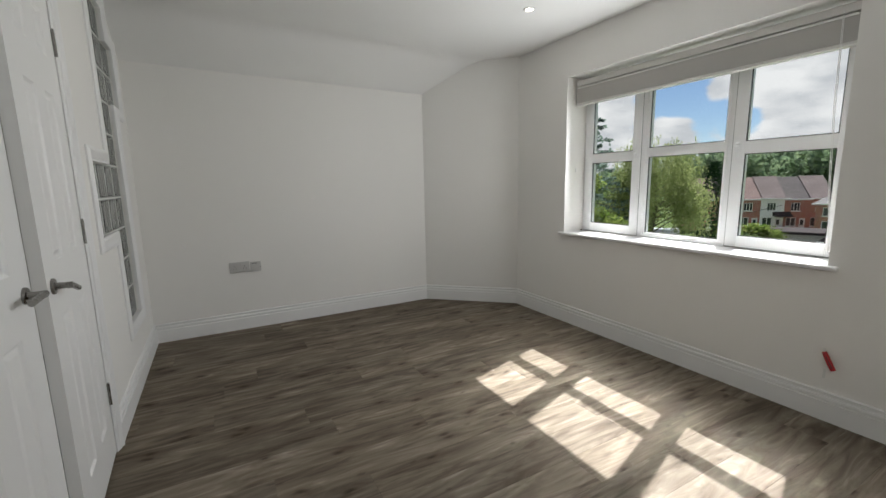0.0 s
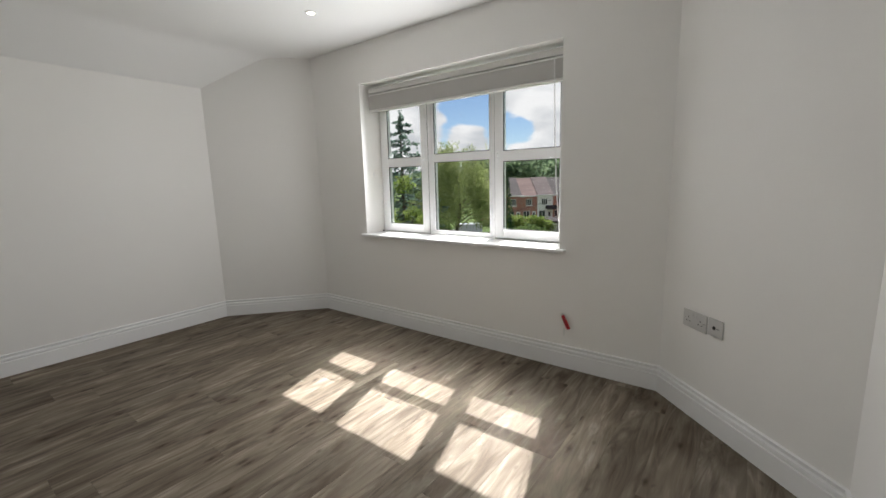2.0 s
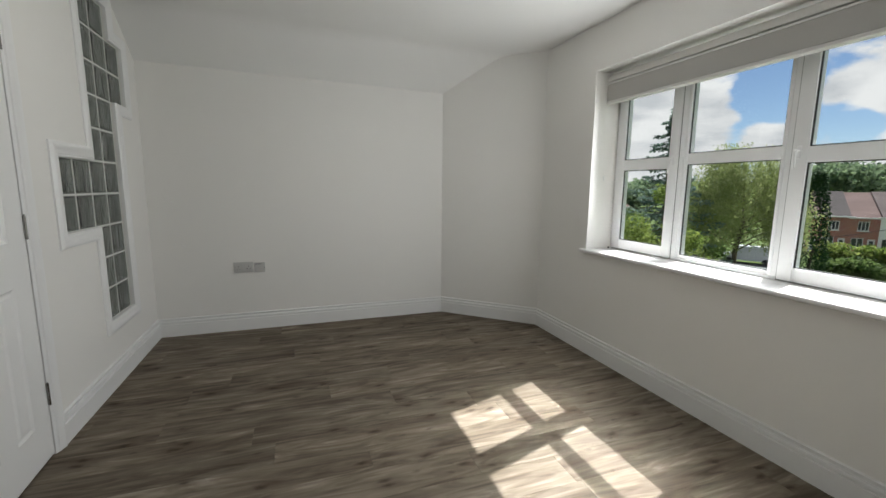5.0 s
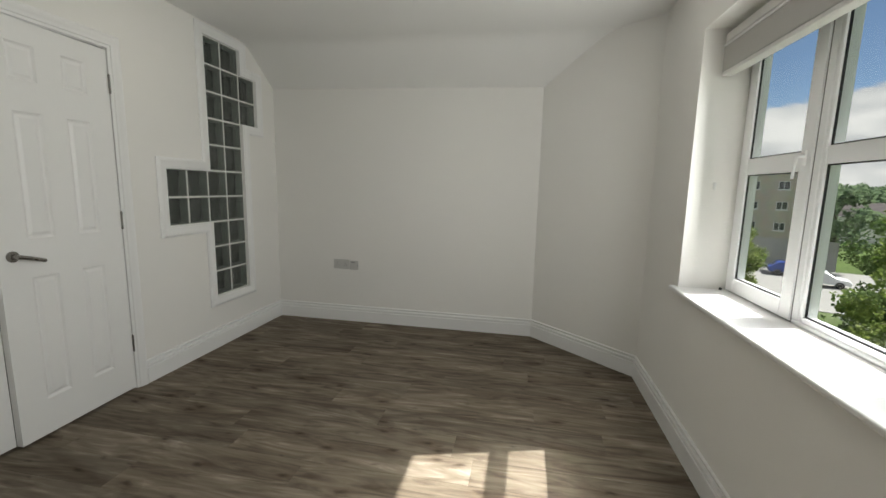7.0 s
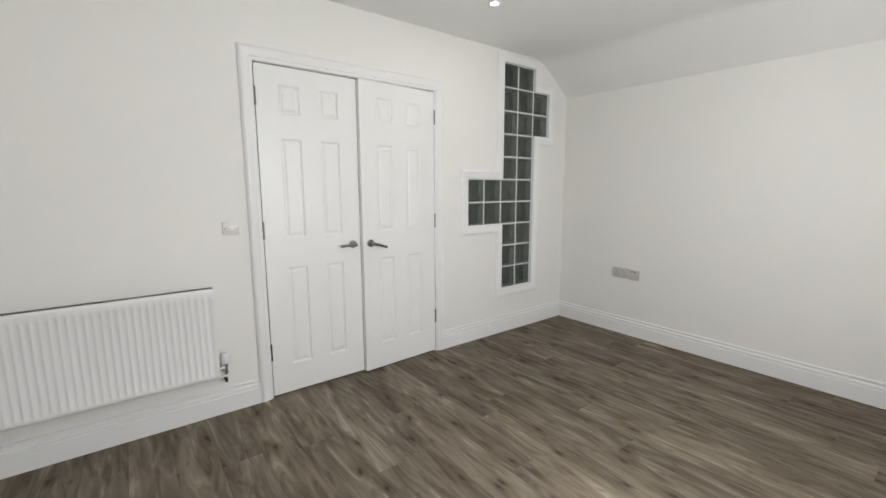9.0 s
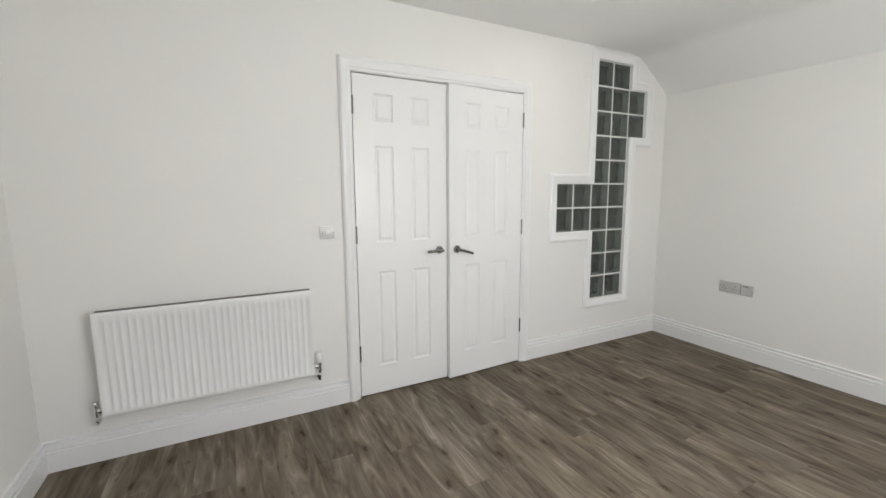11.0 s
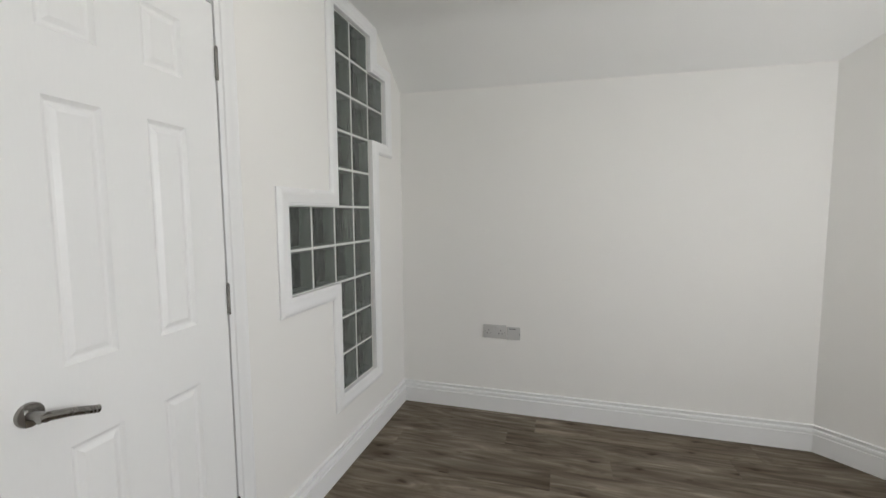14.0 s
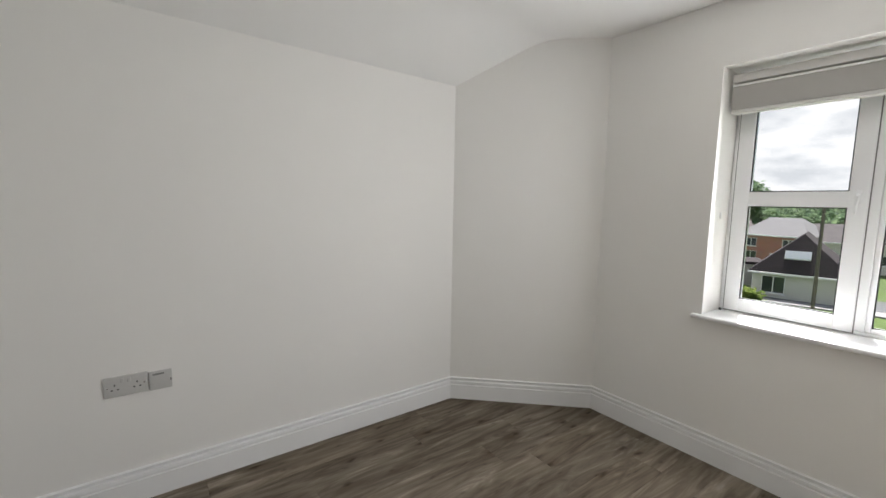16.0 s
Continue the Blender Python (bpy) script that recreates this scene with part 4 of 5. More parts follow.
def single_plate(name, m, label, category, mat, kind):
    top = empty(name, m)
    if kind == "switch":
        bm = bmesh.new()
        add_box(bm, (-0.045, -0.006, -0.0385), (0.045, 0.0, 0.0385), 0.003, None, 2)
        add_box(bm, (-0.0425, -0.0105, -0.0270), (0.0425, -0.0055, 0.0270), 0.004, None, 2)
        part("faceplate", bm, mat, top, smooth=40)
        part("rocker", box((-0.0105, -0.0140, -0.0125), (0.0105, -0.0100, 0.0125), 0.003, 2), WHITEP, top, "white rocker", smooth=40)
        for sx in (-0.0315, 0.0315):
            part("screw", lathe([(0.0036, 0.0100), (0.0036, 0.0112), (0.002, 0.0116)], Matrix.Translation((sx, 0, 0.0)) @ pose(0, 0, 0, 90, 0, 0), 12), STEEL, top, "dark steel screw")
        return tagged(top, label, category, "wall plates")
    part("faceplate", plate_box(0.088, 0.088), mat, top, smooth=40)
    if kind == "aerial":
        part("outlet", lathe([(0.0095, 0.0085), (0.0095, 0.011), (0.006, 0.0115)], Matrix.Translation((-0.006, 0, 0.0)) @ pose(0, 0, 0, 90, 0, 0), 16), BLACKP, top, "dark aerial outlet")
        part("outlet_slot", box((0.010, -0.0098, -0.003), (0.026, -0.0088, 0.003)), GRILLE, top)
    else:
        part("blank_slot", box((-0.030, -0.0098, 0.026), (0.014, -0.0088, 0.034)), GRILLE, top, "dark slot")
        part("blank_edge", box((0.036, -0.0100, -0.010), (0.042, -0.0088, 0.002)), GRILLE, top)
    return tagged(top, label, category, "wall plates")


double_socket(Matrix.Translation((0.671, Y_NORTH, 0.562)), "grey double wall socket beside a data plate", GREYP)
single_plate("data_outlet", Matrix.Translation((0.799, Y_NORTH, 0.556)), "grey single data plate beside the double socket", "outlet plate", GREYP, "data")
CH = (Vector(SE2) - Vector(SE1)).normalized()
turn = math.degrees(math.atan2(-CH.y, -CH.x))


def on_chamfer(along, z):
    return Matrix.Translation((SE1[0] + CH.x * along, SE1[1] + CH.y * along, z)) @ pose(0, 0, 0, 0, 0, 180 + turn)


double_socket(on_chamfer(0.252, 0.523), "pale double wall socket on the angled wall", GREYP)
single_plate("aerial_outlet", on_chamfer(0.387, 0.528), "pale single aerial plate on the angled wall", "outlet plate", GREYP, "aerial")
single_plate("light_switch", Matrix.Translation((0, 2.134, 1.103)) @ pose(0, 0, 0, 0, 0, 90), "off-white plastic switch plate with square rocker", "switch", SWITCHP, "switch")

# ---- taped cable tail on the window wall ----
cable = empty("cable_tail", Matrix.Translation((X_EAST, 2.046, 0.372)))
tagged(cable, "cable tail taped red, sticking out of the wall", "cable")
part("wire", tube([(0.004, 0.012, 0.004), (-0.012, 0.008, 0.004), (-0.022, -0.004, -0.012), (-0.024, -0.012, -0.03)], 0.004, 10), WHITEP, cable, "white cable", smooth=40)
part("tape", tube([(-0.020, 0.002, -0.004), (-0.025, -0.014, -0.032), (-0.027, -0.030, -0.062), (-0.027, -0.044, -0.088)], [0.0105, 0.0130, 0.0125, 0.0115], 10), REDP, cable, "red insulating tape", smooth=40)
part("tape_edge", tube([(-0.034, -0.012, -0.022), (-0.037, -0.040, -0.074)], 0.003, 8), BLACKP, cable)
part("filler_patch", box((-0.0012, -0.008, -0.150), (0.001, 0.004, -0.100), 0.0005), MORTAR, cable, "thin pale patch below")


# ---- ceiling downlights ----
def downlight(x, y):
    z = ceiling_height(x)
    top = empty("downlight", Matrix.Translation((x, y, z)) @ pose(0, 0, 0, 0, 0.95, 0))
    tagged(top, "small round recessed ceiling spotlight, switched on", "ceiling light", "ceiling spotlights")
    bm = bmesh.new()
    add_lathe(bm, [(0.027, -0.0035), (0.030, -0.007), (0.038, -0.0065), (0.042, -0.003), (0.0425, 0.001)], Matrix(), 32, caps=False)
    add_lathe(bm, [(0.027, -0.0035), (0.0265, 0.004)], Matrix(), 32, caps=False)
    part("bezel", bm, WHITEP, top, smooth=40)
    part("bulb", lathe([(0.0262, -0.0025), (0.020, -0.0045), (0.008, -0.005)], None, 24), BULB, top, "glowing lamp face", smooth=40)
    lamp = new("lamp", bpy.data.lights.new("lamp", "AREA"))
    lamp.data.shape, lamp.data.size, lamp.data.energy, lamp.data.color = "DISK", 0.05, DOWNLIGHT_WATTS, (1.0, 0.93, 0.84)
    lamp.parent = top
    lamp.location = (0, 0, -0.009)


downlight(2.585, 3.655)
downlight(0.616, 3.625)

# ---- outside, seen through the window ----
EYE0 = Vector((0.6, 1.2, 1.3))
GROUND = -7.2


def out_at(az, dist, z=GROUND):
    """A place outside: degrees from the window's way out, and metres from the room."""
    return Vector((EYE0.x + dist * math.cos(radians(az)), EYE0.y + dist * math.sin(radians(az)), z))


GRASS = surface("lawn", (0.085, 0.125, 0.035), 0.9, 0.45, 0.12, 2.2, 0.3, spec=0.1, dist=0.03)
ASPHALT = surface("asphalt", (0.075, 0.075, 0.078), 0.85, 0.15, 0.3, 9, 0.2, dist=0.01)
PAVING = surface("paving", (0.30, 0.29, 0.27), 0.85, 0.12, 0.4, 7, 0.2, dist=0.01)
BRICK = brickwork("red_brick", (0.50, 0.185, 0.135))
BUFF = brickwork("buff_brick", (0.60, 0.53, 0.45), (0.5, 0.47, 0.42))
RENDERW = surface("white_render", (0.84, 0.84, 0.83), 0.8, 0.05, 0.4, 12, 0.1)
RENDERC = surface("cream_render", (0.58, 0.56, 0.50), 0.8, 0.06, 0.4, 12, 0.1)
TILE = surface("brown_roof_tiles", (0.30, 0.215, 0.195), 0.92, 0.25, 0.5, 5, 0.5, stretch=(0.6, 0.6, 3.0), spec=0.08, dist=0.04)
TILEG = surface("grey_roof_tiles", (0.165, 0.145, 0.14), 0.92, 0.2, 0.5, 5, 0.5, stretch=(0.6, 0.6, 3.0), spec=0.08, dist=0.04)
TILEB = surface("dull_brown_roof_tiles", (0.235, 0.19, 0.18), 0.92, 0.25, 0.5, 5, 0.5, stretch=(0.6, 0.6, 3.0), spec=0.08, dist=0.04)
TILED = surface("dark_roof_tiles", (0.055, 0.045, 0.045), 0.92, 0.25, 0.5, 5, 0.5, stretch=(0.6, 0.6, 3.0), spec=0.08, dist=0.04)
OUTW = surface("white_house_joinery", (0.78, 0.78, 0.77), 0.5, 0.03, 1, 20, 0.0)
OUTG = surface("dark_house_glass", (0.035, 0.042, 0.05), 0.12, 0.3, 0.6, 4, 0.0, spec=0.8)
BARK = surface("bark", (0.085, 0.065, 0.05), 0.9, 0.3, 2, 14, 0.6, dist=0.02)
TIMBER = surface("weathered_pole", (0.17, 0.145, 0.12), 0.85, 0.2, 1, 20, 0.4, stretch=(4, 4, 0.3), dist=0.01)
# tiles lightened so their colour carries the light they reflect
TILEP = surface("roof_tiles_pale_from_glare", (0.27, 0.255, 0.25), 0.9, 0.15, 0.5, 5, 0.5, stretch=(0.6, 0.6, 3.0), spec=0.1, dist=0.04)
FENCEM = surface("grey_fence_boards", (0.42, 0.41, 0.39), 0.85, 0.15, 0.6, 8, 0.3, dist=0.01)
CARW = surface("white_car_paint_and_pane_glare", (0.75, 0.76, 0.77), 0.2, 0.02, 1, 10, 0.0, spec=0.7)
CARB = surface("blue_car_paint", (0.05, 0.09, 0.32), 0.2, 0.05, 1, 10, 0.0, spec=0.7)
TYRE = surface("tyre_rubber", (0.02, 0.02, 0.02), 0.85, 0.2, 2, 30, 0.1)
L_WILLOW = leafy("willow_leaves", (0.17, 0.21, 0.07), (0.42, 0.47, 0.21), 0.5)
L_SPRUCE = leafy("spruce_needles", (0.07, 0.12, 0.10), (0.27, 0.35, 0.29), 0.55)
L_CYPRESS = leafy("cypress_leaves", (0.016, 0.042, 0.016), (0.046, 0.091, 0.033), 0.12)
L_SHRUB = leafy("shrub_leaves", (0.075, 0.138, 0.025), (0.36, 0.42, 0.12), 0.5)
L_HEDGE = leafy("hedge_leaves", (0.055, 0.11, 0.03), (0.22, 0.29, 0.10), 0.45)
# distance haze is mixed into these leaf tones: lighter, less saturated
L_WOOD = leafy("hazed_wood_leaves", (0.085, 0.14, 0.085), (0.28, 0.36, 0.20), 0.4)

bm = bmesh.new()
bmesh.ops.create_grid(bm, x_segments=40, y_segments=40, size=1600)
for v in bm.verts:
    d = math.hypot(v.co.x, v.co.y)
    v.co.z = GROUND + (noise.noise((v.co.x * 0.004, v.co.y * 0.004, 0.3)) * 6 + 9) * min(1, max(0, (d - 170) / 500))
tagged(part("ground", bm, GRASS, smooth=60), "grass ground running out to low hills", "ground", kind="structure")


def strip(name, a, b, width, z, mat, label, kind):
    a, b = Vector((a.x, a.y, 0)), Vector((b.x, b.y, 0))
    way = (b - a).normalized()
    side = Vector((-way.y, way.x, 0)) * width / 2
    bm = bmesh.new()
    lo = [bm.verts.new(p + Vector((0, 0, z - 0.3))) for p in (a - side, b - side, b + side, a + side)]
    hi = [bm.verts.new(p + Vector((0, 0, z))) for p in (a - side, b - side, b + side, a + side)]
    bm.faces.new(hi)
    for i in range(4):
        bm.faces.new((lo[i], lo[(i + 1) % 4], hi[(i + 1) % 4], hi[i]))
    return tagged(part(name, bm, mat), label, kind, kind="structure")


strip("road", out_at(-20, 62), out_at(44, 62), 7.0, GROUND + 0.03, ASPHALT, "grey asphalt street below the window", "road")
strip("pavement", out_at(-20, 57.2), out_at(44, 57.2), 1.9, GROUND + 0.13, PAVING, "pale paved footway beside the street", "pavement")
strip("pavement", out_at(50, 55), out_at(70, 52), 22.0, GROUND + 0.05, PAVING, "pale paved yard with parked cars", "pavement")


def uv_box(bm):
    """Metre-scaled wall coordinates for brickwork."""
    uv = bm.loops.layers.uv.new("UVMap")
    for f in bm.faces:
        n = f.normal
        for lp in f.loops:
            c = lp.vert.co
            lp[uv].uv = (c.y, c.z) if abs(n.x) > abs(n.y) else (c.x, c.z)


def house(m, w, d, eaves, ridge, wall_mat, roof_mat, label, windows, doors=(), hip=False, chimney=None, storey_band=None, hip_front=False, rooflight=None, category="house"):
    """Front on local -y, w along x. windows: (x, z, width, height, panes) on the front."""
    top = empty("house", m)
    tagged(top, label, category, "houses across the street")
    us, vs = {0.0, w}, {0.0, eaves}
    holes = [(x, x + ww, z, z + hh) for x, z, ww, hh, _ in windows] + [(x, x + ww, 0.05, hh) for x, ww, hh in doors]
    for a, b, c, e in holes:
        us |= {a, b}
        vs |= {c, e}
    bm = slab(sorted(us), sorted(vs), lambda u, v: any(a < u < b and c < v < e for a, b, c, e in holes), lambda u, v, t: (u - w / 2, t, v), 0.25)
    bm.normal_update()
    uv_box(bm)
    part("wall", bm, wall_mat, top)
    for lo, hi in (((-w / 2, 0.25, 0), (-w / 2 + 0.25, d, eaves)), ((w / 2 - 0.25, 0.25, 0), (w / 2, d, eaves)), ((-w / 2 + 0.25, d - 0.25, 0), (w / 2 - 0.25, d, eaves))):
        bm = box(lo, hi)
        bm.normal_update()
        uv_box(bm)
        part("wall", bm, wall_mat, top)
    o = 0.35
    bm = bmesh.new()
    if hip_front:
        base = [bm.verts.new(p) for p in ((-w / 2 - o, -o, eaves), (w / 2 + o, -o, eaves), (w / 2 + o, d + o, eaves), (-w / 2 - o, d + o, eaves))]
        r0, r1 = bm.verts.new((0, w * 0.42, ridge)), bm.verts.new((0, d - w * 0.3, ridge))
        for f in ((base[0], base[1], r0), (base[1], base[2], r1, r0), (base[2], base[3], r1), (base[3], base[0], r0, r1), (base[3], base[2], base[1], base[0])):
            bm.faces.new(f)
    else:
        k = w * 0.25 if hip else -0.05
        base = [bm.verts.new(p) for p in ((-w / 2 - (o if hip else 0), -o, eaves), (w / 2 + (o if hip else 0), -o, eaves), (w / 2 + (o if hip else 0), d + o, eaves), (-w / 2 - (o if hip else 0), d + o, eaves))]
        r0, r1 = bm.verts.new((-w / 2 + k, d / 2, ridge)), bm.verts.new((w / 2 - k, d / 2, ridge))
        for f in ((base[0], base[1], r1, r0), (base[1], base[2], r1), (base[2], base[3], r0, r1), (base[3], base[0], r0), (base[3], base[2], base[1], base[0])):
            bm.faces.new(f)
    roof = part("roof", bm, roof_mat, top)
    part("gutter", box((-w / 2 - o, -o - 0.10, eaves - 0.16), (w / 2 + o, -o + 0.02, eaves + 0.02)), OUTW, top, "white gutter board")
    if chimney is not None:
        bm = bmesh.new()
        add_box(bm, (chimney - 0.45, d / 2 - 0.35, ridge - 0.8), (chimney + 0.45, d / 2 + 0.35, ridge + 1.0))
        add_box(bm, (chimney - 0.52, d / 2 - 0.42, ridge + 1.0), (chimney + 0.52, d / 2 + 0.42, ridge + 1.12))
        for cx in (-0.22, 0.22):
            add_lathe(bm, [(0.13, 1.12), (0.11, 1.5)], Matrix.Translation((chimney + cx, d / 2, ridge)), 10)
        bm.normal_update()
        uv_box(bm)
        part("chimney", bm, BRICK, roof, "brick chimney stack with pots")
    for x, z, ww, hh, panes in windows:
        bm = bmesh.new()
        t = 0.07
        x0 = x - w / 2
        for lo, hi in (((x0, z), (x0 + t, z + hh)), ((x0 + ww - t, z), (x0 + ww, z + hh)), ((x0 + t, z), (x0 + ww - t, z + t)), ((x0 + t, z + hh - t), (x0 + ww - t, z + hh))):
            add_box(bm, (lo[0], 0.06, lo[1]), (hi[0], 0.14, hi[1]))
        for k in range(1, panes):
            c = x0 + ww * k / panes
            add_box(bm, (c - 0.035, 0.06, z + t), (c + 0.035, 0.14, z + hh - t))
        win = part("window", bm, OUTW, top, "white framed window")
        part("pane", box((x0 + t, 0.11, z + t), (x0 + ww - t, 0.12, z + hh - t)), OUTG, win)
        part("sill", box((x0 - 0.08, -0.08, z - 0.10), (x0 + ww + 0.08, 0.06, z)), OUTW, win)
    for x, ww, hh in doors:
        x0 = x - w / 2
        dr = part("door", box((x0, 0.07, 0.05), (x0 + ww, 0.13, hh)), OUTW, top, "white front door")
        part("pane", box((x0 + 0.2, 0.055, hh * 0.5), (x0 + ww - 0.2, 0.068, hh - 0.25)), OUTG, dr)
    if rooflight:
        x, f, ww, hh = rooflight
        a, b = Vector((x, -o, eaves)), Vector((0, w * 0.42, ridge))
        way = (Vector((0, b.y - a.y, b.z - a.z))).normalized()
        p = Vector((x, a.y, a.z)) + way * f
        nor = Vector((0, -way.z, way.y))
        bm = bmesh.new()
        mm = Matrix.Translation(p + nor * 0.03) @ Matrix((Vector((1, 0, 0)), way, nor)).transposed().to_4x4()
        add_box(bm, (-ww / 2, 0, -0.02), (ww / 2, hh, 0.10), 0.0, mm)
        part("rooflight", bm, OUTW, roof, "white framed rooflight")
        # the pane's reflection is painted: plain white car colour over the glass
        bm = bmesh.new()
        add_box(bm, (-ww / 2 + 0.1, 0.1, 0.10), (ww / 2 - 0.1, hh - 0.1, 0.115), 0.0, mm)
        part("rooflight_pane", bm, CARW, roof, "rooflight pane painted pale for its reflection")
    return top


def facing(p, turn):
    """A pose at p with its front (local -y) turned towards the room and then by turn degrees."""
    way = Vector((EYE0.x - p.x, EYE0.y - p.y, 0)).normalized()
    return Matrix.Translation(p) @ pose(0, 0, 0, 0, 0, math.degrees(math.atan2(way.x, -way.y)) + turn)


row = [(30.2, BRICK, "red brick terraced house with brown tiled roof"), (27.3, BRICK, "red brick terraced house with brown tiled roof"), (24.6, BRICK, "red brick terraced house with pale window"),
       (22.1, RENDERW, "white rendered terraced house between brick ones"), (19.7, BRICK, "bright red brick terraced house with tiled roof"), (17.4, BRICK, "red brick end house of the terrace")]
p0, p1 = out_at(24.85, 80), out_at(19.95, 83)
along = (p1 - p0).normalized()
front = math.degrees(math.atan2(along.y, along.x))
for k, (az, mat, label) in enumerate(row):
    p = p0 + along * (3.1 * (k - 2))
    house(Matrix.Translation(p) @ pose(0, 0, 0, 0, 0, front), 3.1, 7.5, 5.0 + 0.12 * (k % 2), 8.35 + 0.12 * (k % 2), mat, (TILE, TILEG, TILE, TILEB, TILEG, TILEB)[k], label, [(0.35, 0.9, 1.3, 1.3, 2), (0.85, 3.2, 1.2, 1.25, 3)], [(2.05, 0.8, 2.1)], chimney=None)
    # tiled porch canopy of the white house
    if mat is RENDERW:
        bm = bmesh.new()
        v = [bm.verts.new(q) for q in ((0.1, -1.3, 2.4), (2.3, -1.3, 2.4), (2.3, 0, 2.5), (0.1, 0, 2.5), (0.1, 0, 3.1), (2.3, 0, 3.1))]
        for f in ((0, 1, 5, 4), (0, 1, 2, 3), (0, 3, 4), (1, 2, 5), (2, 3, 4, 5)):
            bm.faces.new([v[i] for i in f])
        porch = part("porch_roof", bm, TILED, None, "")
        porch.matrix_world = Matrix.Translation(p) @ pose(0, 0, 0, 0, 0, front)
        tagged(porch, "dark tiled lean-to porch roof on the white house", "porch")

house(facing(out_at(14.6, 50.5), -4), 6.9, 12, 2.45, 6.1, RENDERC, TILED, "cream bungalow with dark hipped roof and a rooflight", [(0.75, 0.45, 1.8, 1.65, 2)], [], hip_front=True, rooflight=(-0.25, 1.7, 1.9, 0.95), category="bungalow")
house(facing(out_at(16.6, 76), -24), 8.0, 8, 4.6, 7.1, BRICK, TILEP, "red brick house with hipped roof painted pale for reflected light", [(0.8, 0.9, 1.6, 1.3, 2), (0.8, 2.9, 1.5, 1.2, 2), (5.4, 2.9, 1.5, 1.2, 2)], [(4.0, 0.9, 2.1)], hip=True)
house(facing(out_at(9.6, 78), 18), 10.0, 8, 4.0, 6.4, RENDERC, TILEG, "cream house with grey tiled roof", [(1.0, 1.2, 1.6, 1.3, 2), (6.4, 1.2, 1.6, 1.3, 2)], [], hip=False)
house(facing(out_at(2.0, 82), 10), 9.0, 8, 5.0, 7.4, BRICK, TILE, "red brick house with brown tiled roof", [(1.0, 3.0, 1.5, 1.3, 2), (5.8, 3.0, 1.5, 1.3, 2)], [], hip=True)
# low white flat-roofed garage with a dark fascia
g = empty("garage", facing(out_at(20.0, 57), 4))
tagged(g, "low pale garage with dark flat roof edge", "garage")
part("wall", box((-2.6, 0, 0), (2.6, 5, 2.35)), RENDERC, g)
part("roof", box((-2.8, -0.2, 2.35), (2.8, 5.2, 2.62)), TILED, g, "dark felt roof with fascia")
# three-storey block of flats
flats_w = [(1.2 + 3.1 * c, z, 1.2, 1.05, 2) for c in range(8) for z in (3.9, 6.6, 9.2)] + [(1.2 + 3.1 * c, 0.9, 1.5, 1.3, 2) for c in range(8)]
house(facing(out_at(69.6, 72), -12), 25.0, 9, 11.9, 12.5, BUFF, TILEG, "buff brick four-storey block of flats", flats_w, [], hip=True, category="flats")
house(facing(out_at(49.0, 96), 12), 9.0, 8, 4.8, 7.6, RENDERC, TILE, "distant house with brown-red tiled roof", [(1.0, 3.0, 1.5, 1.2, 2), (5.5, 3.0, 1.5, 1.2, 2)], [], hip=True)
house(facing(out_at(54.5, 110), -10), 9.0, 8, 4.8, 7.4, RENDERW, TILEG, "distant white house with grey roof", [(1.0, 3.0, 1.5, 1.2, 2), (5.5, 3.0, 1.5, 1.2, 2)], [])

# fence with separate boards in front of the flats
fence = empty("fence", facing(out_at(62.5, 65), -6))
tagged(fence, "tall grey timber fence beside the yard", "fence")
fb = None
for k in range(60):
    if fb is None:
        ob = fb = part("board", box((0, -0.02, 0.05), (0.235, 0.02, 3.4)), FENCEM, fence)
    else:
        ob = new("board", fb.data)
        ob.parent = fence
    ob.location = (-7.5 + 0.25 * k, random.uniform(-0.01, 0.01), random.uniform(-0.03, 0.03))
for z in (0.5, 1.7, 2.9):
    part("rail", box((-7.5, 0.02, z), (7.5, 0.08, z + 0.1)), FENCEM, fence)


